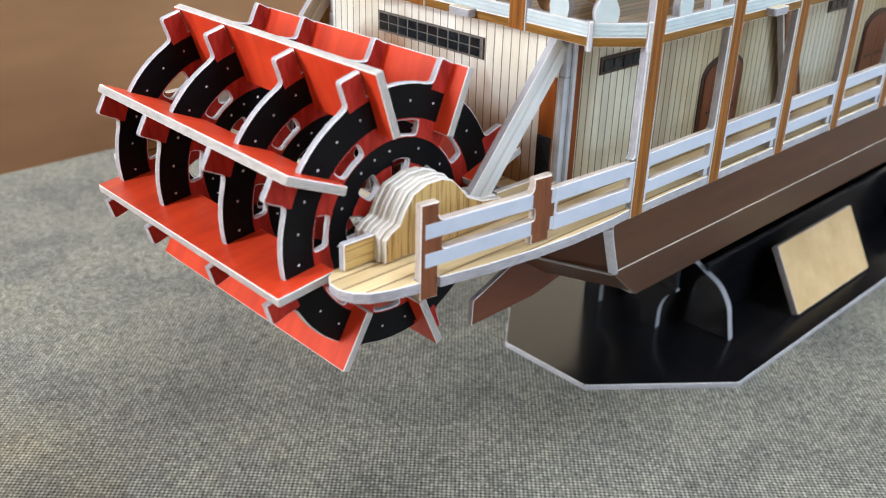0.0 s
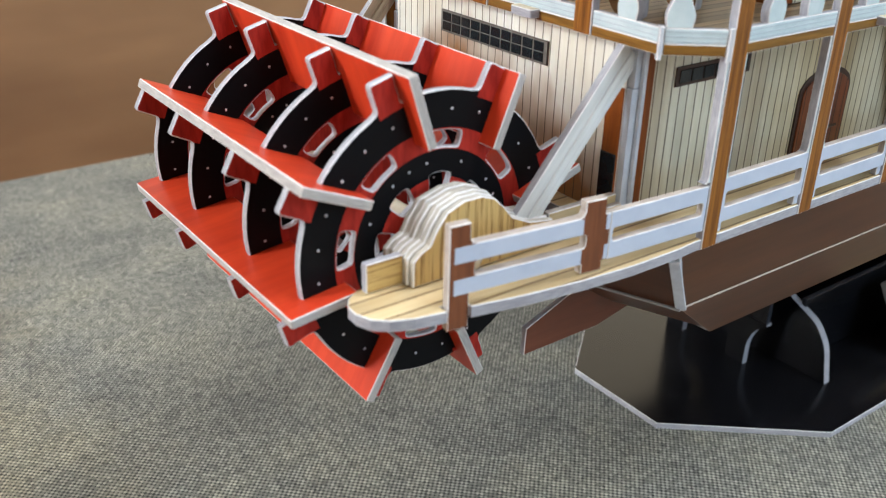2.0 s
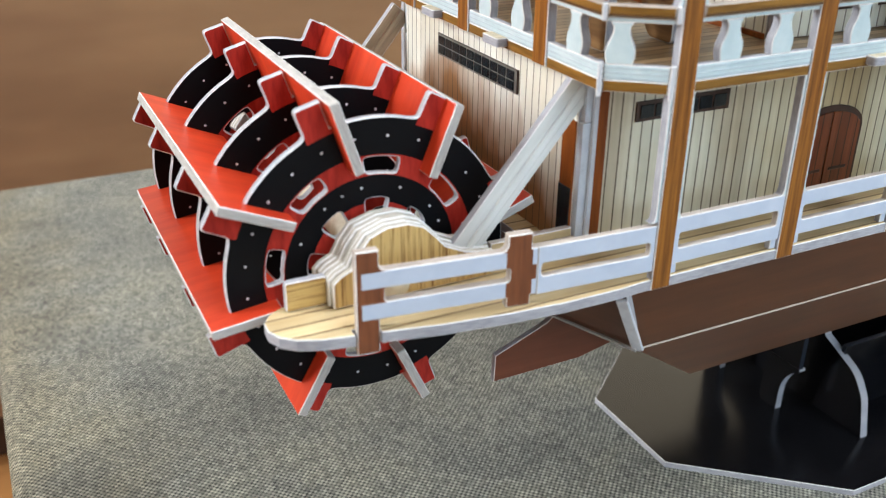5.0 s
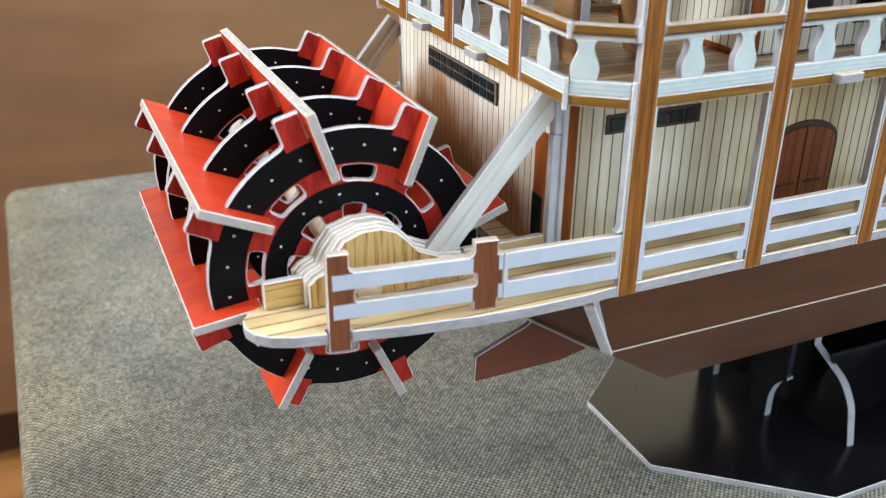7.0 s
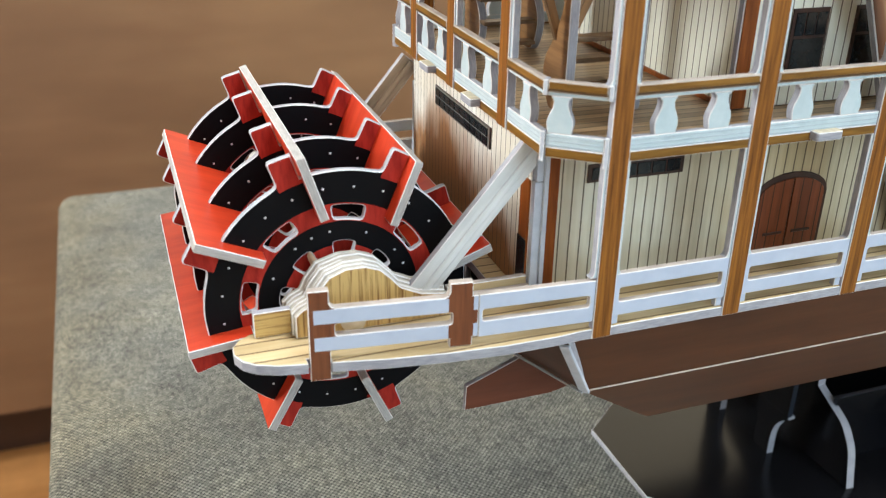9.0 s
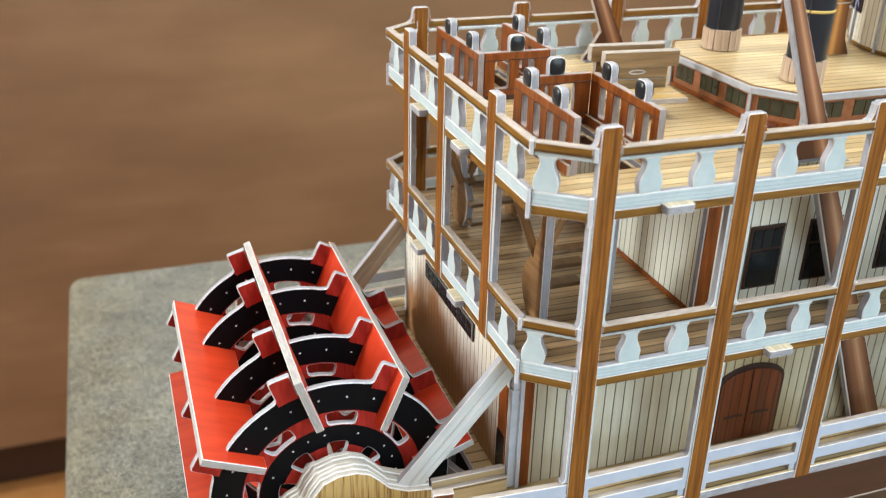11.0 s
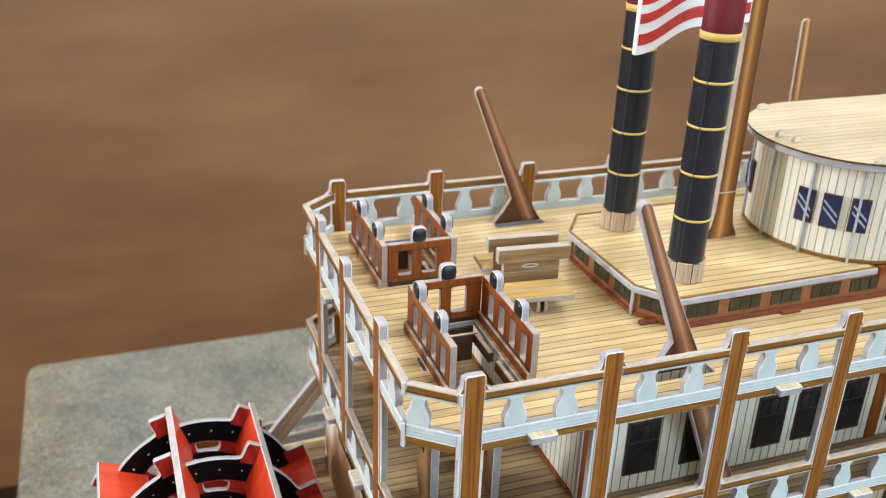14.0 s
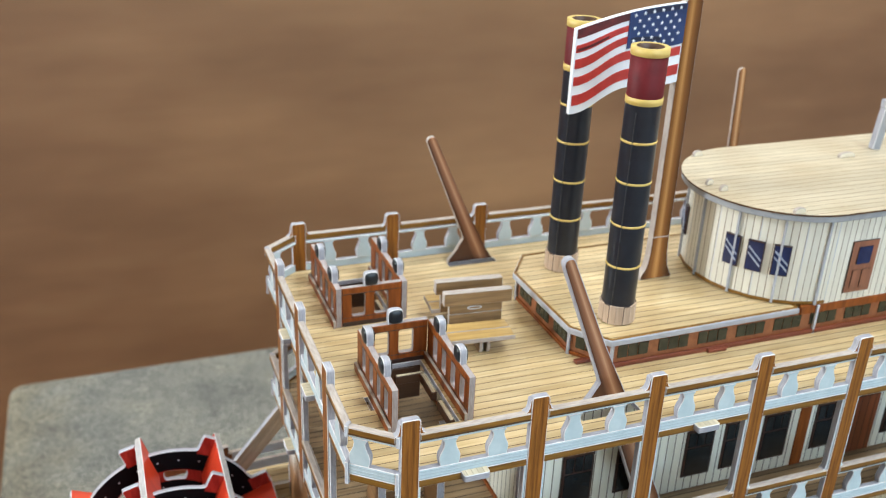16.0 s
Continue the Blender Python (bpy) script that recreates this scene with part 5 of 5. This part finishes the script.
def pilothouse():
    c = empty("upper_cabin", 0.2, -0.002, D3, parent=boat)
    c["label"] = "rounded cream planked upper cabin with blue windows"
    cx, cy, a_, b_ = 0.158, 0.0, 0.0300, 0.0313
    arcp = [(cx - a_ * math.cos(radians(q)), cy - b_ * math.sin(radians(q))) for q in [-90] + [-82.5 + 13.75 * i for i in range(13)] + [90]]
    arcp = [(0.30, arcp[0][1])] + arcp + [(0.30, arcp[-1][1])]
    z0, z1 = PZ, 0.2340
    for (xa, ya), (xb, yb) in zip(arcp, arcp[1:]):
        A, B = Vector((xa, ya, z0)), Vector((xb, yb, z0))
        m = plane(tuple(A), tuple(B - A), (0, 0, 1))
        L = (B - A).length
        low = 0.0 if min(xa, xb) < 0.15 else -0.0025
        board("wall_panel", rect(0, low, L, z1 - z0), m, M_CABIN, c, "", T, M_SILVER, 0.00015)
        if L < 0.05:
            board("foot_strip", rect(0, 0.0001, L, 0.0012), m @ pose(0, 0, 0.0003), M_RAIL, c, "", 0.0003, M_RAIL, 0.00005)
    # silver joints between the curved wall sheets
    for i in range(7):
        q = -82.5 + 27.5 * i
        x, y = cx - a_ * math.cos(radians(q)), cy - b_ * math.sin(radians(q))
        tang = Vector((a_ * math.sin(radians(q)), -b_ * math.cos(radians(q)), 0)).normalized()
        board("seam_strip", rect(-0.0004, 0.0001, 0.0004, z1 - z0 - 0.0002), plane((x, y, z0), tuple(tang), (0, 0, 1)) @ pose(0, 0, 0.0009), M_PLATRIM, c, "", 0.0009, M_RIMGREY, 0.00008)
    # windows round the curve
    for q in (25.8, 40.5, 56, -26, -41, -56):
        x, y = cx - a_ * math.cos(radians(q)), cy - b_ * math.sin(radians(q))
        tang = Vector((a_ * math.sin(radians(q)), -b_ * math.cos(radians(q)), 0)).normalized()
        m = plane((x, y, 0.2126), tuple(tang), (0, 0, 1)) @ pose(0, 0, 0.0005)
        win = board("window", rect(-0.0028, 0.0006, 0.0028, 0.0116), m, M_DARK, c, "dark blue window with pale printed glints", 0.0008, M_DARK, 0.0001)
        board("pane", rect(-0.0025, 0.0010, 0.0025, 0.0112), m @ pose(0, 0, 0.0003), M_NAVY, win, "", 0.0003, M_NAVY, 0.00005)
        # window glints painted as slanting pale strips
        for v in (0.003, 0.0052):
            board("pale_glint", [(-0.0023, v + 0.0038), (0.0023, v - 0.0006), (0.0023, v + 0.0002), (-0.0023, v + 0.0046)], m @ pose(0, 0, 0.00045), M_STREAK, win, "", 0.0001, M_STREAK, 0.00002)
    # side door with a small blue light
    for s in (-1, 1):
        y = cy + s * b_
        for xd in (0.1648, 0.2200):
            m = SIDE(xd, y, 0.2060) if s < 0 else PORT(xd + 0.0108, y, 0.2060)
            dr = board("door", rect(0, 0, 0.0108, 0.0190), m @ pose(0, 0, 0.0006), M_CABDOOR, c, "red-brown panelled door with a small window", 0.0006, M_DARK, 0.0001)
            board("door_window", rect(0.0025, 0.0105, 0.0083, 0.0170), m @ pose(0, 0, 0.0009), M_NAVY, dr, "", 0.0003, M_DARK, 0.0001)
            for u in (0.0018, 0.0058):
                board("door_panel", rect(u, 0.0018, u + 0.0034, 0.0085), m @ pose(0, 0, 0.0009), M_CABDOOR, dr, "", 0.0003, M_DARK, 0.0001)
    roof = [(0.31, cy - b_ - 0.0026)] + [(cx - (a_ + 0.0046) * math.cos(radians(q)), cy - (b_ + 0.0026) * math.sin(radians(q))) for q in range(90, -91, -6)] + [(0.31, cy + b_ + 0.0026)]
    board("roof", roof, FLAT(0, 0, 0.2366), M_ROOF, c, "tan planked roof with a grey rim", 0.0006, M_RAILDK, 0.0001)
    board("roof_rim", inset(roof[::-1] if area2(roof) < 0 else roof, 0.0004), FLAT(0, 0, 0.23595), M_RIMGREY, c, "grey cut edge below the roof", 0.0021, M_RIMGREY)
    for x, y, w in ((0.1286, 0.0010, 0.0013), (0.1300, -0.0052, 0.0014), (0.1420, -0.0288, 0.0022), (0.1420, 0.0278, 0.0020), (0.1970, 0.0124, 0.0036), (0.2000, -0.0310, 0.0022)):
        hump = [(-w, 0), (w, 0)] + [(w * math.cos(radians(q)), 0.0008 + 0.0013 * math.sin(radians(q))) for q in range(0, 181, 20)]
        board("roof_tab", hump, SIDE(x, y - 0.0007, 0.2366), M_CREAM, c, "", 0.0014, M_EDGEW)
    # small grey frame that stands on the roof
    fr = board("roof_frame", rounded(rect(0, 0, 0.0034, 0.0160), 0.0004, 2), plane((0.2135, 0.0165, 0.2367), (1, 0, 0), (0.0032, 0, 0.0160)), M_RIMGREY, c, "grey upright frame", 0.0030)
    board("frame_post", rounded(rect(0, 0, 0.0034, 0.0160), 0.0004, 2), plane((0.2290, 0.0165, 0.2367), (1, 0, 0), (-0.0032, 0, 0.0160)), M_RIMGREY, fr, "", 0.0030)
    board("frame_bar", rect(0, 0, 0.0164, 0.0030), SIDE(0.2148, 0.0164, 0.2530), M_RIMGREY, fr, "", 0.0028)


pilothouse()


def smokestack(x, y):
    s = empty("smokestack", x, y, PZ, "black banded smokestack with maroon top and wooden foot", "smokestack", "smokestacks")
    o = pose(x, y, PZ)
    r = 0.0053
    # plinth of upright staves
    n = 16
    for i in range(n):
        a = 2 * math.pi * i / n
        ca, sa = math.cos(a), math.sin(a)
        w = 0.00108
        m = plane((x + 0.0058 * ca, y + 0.0058 * sa, PZ), (-sa, ca, 0), (0, 0, 1))
        board("stave", rect(-w, 0, w, 0.0064), m, M_STAVE, s, "", 0.0009, M_DARK if i % 3 == 0 else M_STAVE, 0.00012)
    lathe("chimney_tube", [(r - 0.0004, 0.0), (r, 0.004), (r, 0.0720), (r + 0.0001, 0.0870), (r - 0.0012, 0.0870), (r - 0.0012, 0.045)], o, s, [M_FUNNEL, M_MAROON], [0, 0, 1, 1, 0], 32)
    block("seam", x - 0.00435, y - 0.00345, PZ + 0.0066, x - 0.00405, y - 0.00315, PZ + 0.0691, M_SEAM, s, "", M_SEAM, 0.00008)
    for z in (0.0192, 0.0330, 0.0468, 0.0595):
        lathe("band", [(r, z), (r + 0.00016, z + 0.0001), (r + 0.00016, z + 0.00068), (r, z + 0.00078)], o, s, [M_YELLOW], None, 32, "thin yellow band")
    lathe("band", [(r, 0.0711), (r + 0.00022, 0.0712), (r + 0.00022, 0.0731), (r, 0.0732)], o, s, [M_YELLOW], None, 32, "yellow band")
    lathe("rim", [(r, 0.0851), (r + 0.0003, 0.0852), (r + 0.0003, 0.0875), (r - 0.0013, 0.0875), (r - 0.0013, 0.083)], o, s, [M_YELLOW, M_SHAFT], [0, 0, 0, 1], 32, "yellow rim")


smokestack(0.0851, -0.0197)
smokestack(0.0847, 0.0193)


def mast_and_flag():
    f = empty("flagpole", 0.1130, 0.0012, PZ, "tall brown flat mast with flared foot", "flagpole")
    L = 0.0965
    foot = [(-0.0062, 0), (0.0065, 0), (0.0060, 0.0014), (0.0044, 0.0045), (0.0036, 0.0095), (0.0033, 0.016), (-0.0033, 0.016), (-0.0035, 0.0095), (-0.0042, 0.0045), (-0.0060, 0.0014)]
    shaft = [(-0.0033, 0.0160), (0.0033, 0.0160), (0.0031, L - 0.001), (0.0018, L), (-0.0018, L), (-0.0031, L - 0.001)]
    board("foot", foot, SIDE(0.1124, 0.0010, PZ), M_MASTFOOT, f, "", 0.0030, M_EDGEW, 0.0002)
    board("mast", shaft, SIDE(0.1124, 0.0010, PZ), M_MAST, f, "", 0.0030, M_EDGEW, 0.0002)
    g = empty("flag", 0.09, -0.001, 0.27, "waving striped flag with a starred blue corner on the mast", "flag")
    x0, x1 = 0.0722, 0.1096
    n = 26

    def top(u):
        return 0.2914 + 0.0068 * u + 0.0012 * math.sin(u * 3.1)

    def wave(u):
        return 0.0022 * math.sin(u * 8.0 - 2.4) * (1 - u * 0.85)
    H = 0.0247

    def strip(name, u0, u1, va, vb, material, off=0.0, label=""):
        """A band of the sheet between two heights, following its wave."""
        k = max(2, int(n * (u1 - u0)))
        us = [u0 + (u1 - u0) * i / k for i in range(k + 1)]
        up = [(x0 + (x1 - x0) * u, top(u) - va * H + wave(u) * min(1, va * 2.2)) for u in us]
        dn = [(x0 + (x1 - x0) * u, top(u) - vb * H + wave(u) * min(1, vb * 2.2)) for u in us]
        board(name, dn + up[::-1], SIDE(0, 0.0009 - off, 0), material, g, label, 0.0018 if not off else 0.0002, M_FLAGW if not off else material, 0.0001 if not off else 0.00002)
    strip("sheet", 0, 1, 0, 1, M_FLAGW)
    for va, vb in ((0.01, 0.11), (0.18, 0.26), (0.33, 0.43), (0.53, 0.64), (0.76, 0.89)):
        strip("stripe", 0.012, 0.47 if va < 0.5 else 0.988, va, vb, M_FLAGD if va < 0.1 else M_FLAGR, 0.0002, "wavy red stripe")
    # printed folds
    strip("fold", 0.02, 0.30, 0.215, 0.245, M_FLAGD, 0.0003, "dark printed fold")
    strip("canton", 0.47, 1.0, 0.005, 0.50, M_FLAGB, 0.0003, "dark blue corner with white stars")
    strip("fold", 0.62, 0.99, 0.01, 0.07, M_FLAGN, 0.0004, "dark printed fold")
    strip("fold", 0.50, 0.78, 0.36, 0.41, M_FLAGN, 0.0004, "dark printed fold")
    for r in range(6):
        for q in range(6):
            u = 0.52 + 0.083 * q + (0.04 if r % 2 else 0)
            if u > 0.97:
                continue
            v = 0.05 + 0.078 * r
            cx, cz = x0 + (x1 - x0) * u, top(u) - v * H
            st = [(cx + (0.00068 if i % 2 == 0 else 0.00028) * math.cos(radians(90 + 36 * i)), cz + (0.00068 if i % 2 == 0 else 0.00028) * math.sin(radians(90 + 36 * i))) for i in range(10)]
            board("star", st, SIDE(0, 0.0002, 0), M_FLAGW, g, "", 0.0002, M_FLAGW, 0.00002)


mast_and_flag()


def spar(name_y, foot, tip, w0, w1, through_deck, material):
    """A flat tapering spar with a rounded tip, leaning in a fore-and-aft plane."""
    (xa, za), (xb, zb) = foot, tip
    a, b_ = Vector((xa, 0, za)), Vector((xb, 0, zb))
    u = b_ - a
    L = u.length
    s = empty("leaning_spar", xa, name_y, za, "brown tapered flat spar leaning through the decks", "spar", "leaning spars")
    m = plane((xa, name_y, za), tuple(u), (-u.z, 0, u.x))
    n = m.to_3x3() @ Vector((0, 0, 1))
    edge = M_EDGE if name_y < 0 else M_EDGEW

    def at(t_):
        return w0 + (w1 - w0) * t_ / L
    tip_arc = [(L - w1 + w1 * math.cos(radians(q)), w1 * math.sin(radians(q))) for q in range(-90, 91, 18)]
    if not through_deck:
        board("spar_board", [(0, -w0)] + tip_arc + [(0, w0)], m, material, s, "", 0.0016, edge, 0.0003, material)
        return
    # the part below the deck, and above it one board with a flared foot
    inv = m.inverted()

    def flat(x, z):
        q = inv @ Vector((x, name_y, z))
        return (q.x, q.y)
    k = L * (D3 - za) / (zb - za)
    xc = xa + (xb - xa) * (D3 - za) / (zb - za)
    board("spar_lower", [(0, -w0), (k - 0.006, -at(k)), (k - 0.006, at(k)), (0, w0)], m, material, s, "", 0.0024, edge, 0.0003)
    right = [flat(xc + 0.0050, D3 + 0.0001), flat(xc + 0.0042, D3 + 0.0012), flat(xc + 0.0019, D3 + 0.0050), flat(xc - 0.0011, D3 + 0.0110), (k + 0.024, -at(k + 0.024))]
    left = [(k + 0.013, at(k + 0.013)), (k + 0.0115, at(k + 0.0115) + 0.0001), flat(xc - 0.0098, D3 + 0.0050), flat(xc - 0.0128, D3 + 0.0012), flat(xc - 0.0132, D3 + 0.0001)]
    board("spar_board", right + tip_arc + left, m, material, s, "", 0.0024, edge, 0.0003, edge if name_y < 0 else material)


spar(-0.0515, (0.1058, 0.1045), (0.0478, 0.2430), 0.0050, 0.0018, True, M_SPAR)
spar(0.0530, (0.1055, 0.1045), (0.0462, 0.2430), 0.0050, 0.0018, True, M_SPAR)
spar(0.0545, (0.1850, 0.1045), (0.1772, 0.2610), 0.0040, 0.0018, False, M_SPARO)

# ---- the paddle wheel ----
AX, AZ = -0.0554, 0.1075
wheel = empty("paddle_wheel", AX, 0, AZ, "red and black eight-bladed card paddle wheel at the stern", "paddle wheel")
TH0 = 14.5
BT = 0.0021       # thickness of a paddle board


def P(r, a):
    return (r * math.cos(radians(a)), r * math.sin(radians(a)))


def wheel_disc(y):
    outer = []
    for k in range(8):
        th = TH0 + 45 * k
        outer += [P(0.0321, th - 6), P(0.0321, th + 0.5), P(0.0381, th + 1.0)]
        outer += rounded([P(0.0381, th + 1.0), P(0.0385, th + 9.6), P(0.0324, th + 10.6), P(0.0321, th + 14)], [0, 0.0010, 0.0008, 0], 3)[1:]
        outer += [P(0.0321, th + q) for q in (19, 24, 29, 34)]
    holes = []
    for k in range(8):
        th = TH0 + 45 * k
        h = [P(0.0235, th + q) for q in (13.5, 20, 27, 34)] + [P(0.0200, th + q) for q in (33, 26, 20, 13)]
        holes.append(rounded(h, 0.0009, 2))
    for k in range(8):
        th = TH0 + 45 * k + 24.5
        holes.append(rounded([P(0.0143, th - 11), P(0.0145, th), P(0.0143, th + 11), P(0.0100, th + 11), P(0.0098, th), P(0.0100, th - 11)], 0.0008, 2))
    m = SIDE(AX, y, AZ)
    v, f = board_data([outer, *holes], T, 0.0003)
    # silver studs on both faces
    for k in range(8):
        th = TH0 + 45 * k
        for r, q in ((0.0279, 7), (0.0279, 22), (0.0279, 37), (0.0171, 7), (0.0171, 37) if k % 2 else (0.0171, 22)):
            cx, cy = P(r, th + q)
            for z, sg in ((0.0, 1), (-T, -1)):
                b0 = len(v)
                v += [(cx + 0.00034 * math.cos(i * math.pi / 3), cy + 0.00034 * math.sin(i * math.pi / 3), z) for i in range(6)] + [(cx, cy, z + sg * 0.00022)]
                for i in range(6):
                    tri = (b0 + i, b0 + (i + 1) % 6, b0 + 6)
                    f.append((tri if sg > 0 else tri[::-1], 2))
    link("wheel_disc", mesh_of("wheel_disc", v, f, [M_DISC, M_EDGE, M_STUD]), m, wheel, "toothed disc, black with dark red tabs")


for yd in (-0.0363, -0.0128, 0.0163, 0.0378):
    wheel_disc(yd)


SET = {1: (1.8, -3.0), 2: (-1.1, -4.5), 3: (0.1, -5.5), 4: (-3.1, 0.0), 5: (-0.5, -1.5), 6: (2.3, -2.9)}
for k in range(8):
    th = TH0 + 45 * k
    # each board's skew and reach are set to fit the camera's view
    out, inn = SET.get(k, (0.0, -4.5))
    (xi, zi), (xo, zo) = P(0.0222, th + inn), P(0.0374 if k in (4, 5, 6) else 0.0384, th + out)
    u = Vector((xo - xi, 0, zo - zi))
    L = u.length
    # board frame: first direction along the axle, second outwards
    m = plane((AX + xi, -0.0412, AZ + zi), (0, 1, 0), tuple(u))
    W = 0.083
    board("blade", rounded(rect(0, 0, W, L), 0.0004, 2), m @ pose(0, 0, BT / 2), M_RED, wheel, "flat red paddle board with pale edges", BT, M_EDGEB, 0.00018, M_RIM)

lathe("axle", [(0.0, -0.0495), (0.0030, -0.0495), (0.0030, 0.0495), (0.0, 0.0495)], plane((AX, 0, AZ), (1, 0, 0), (0, 0, 1)), wheel, [M_CREAM], None, 16)
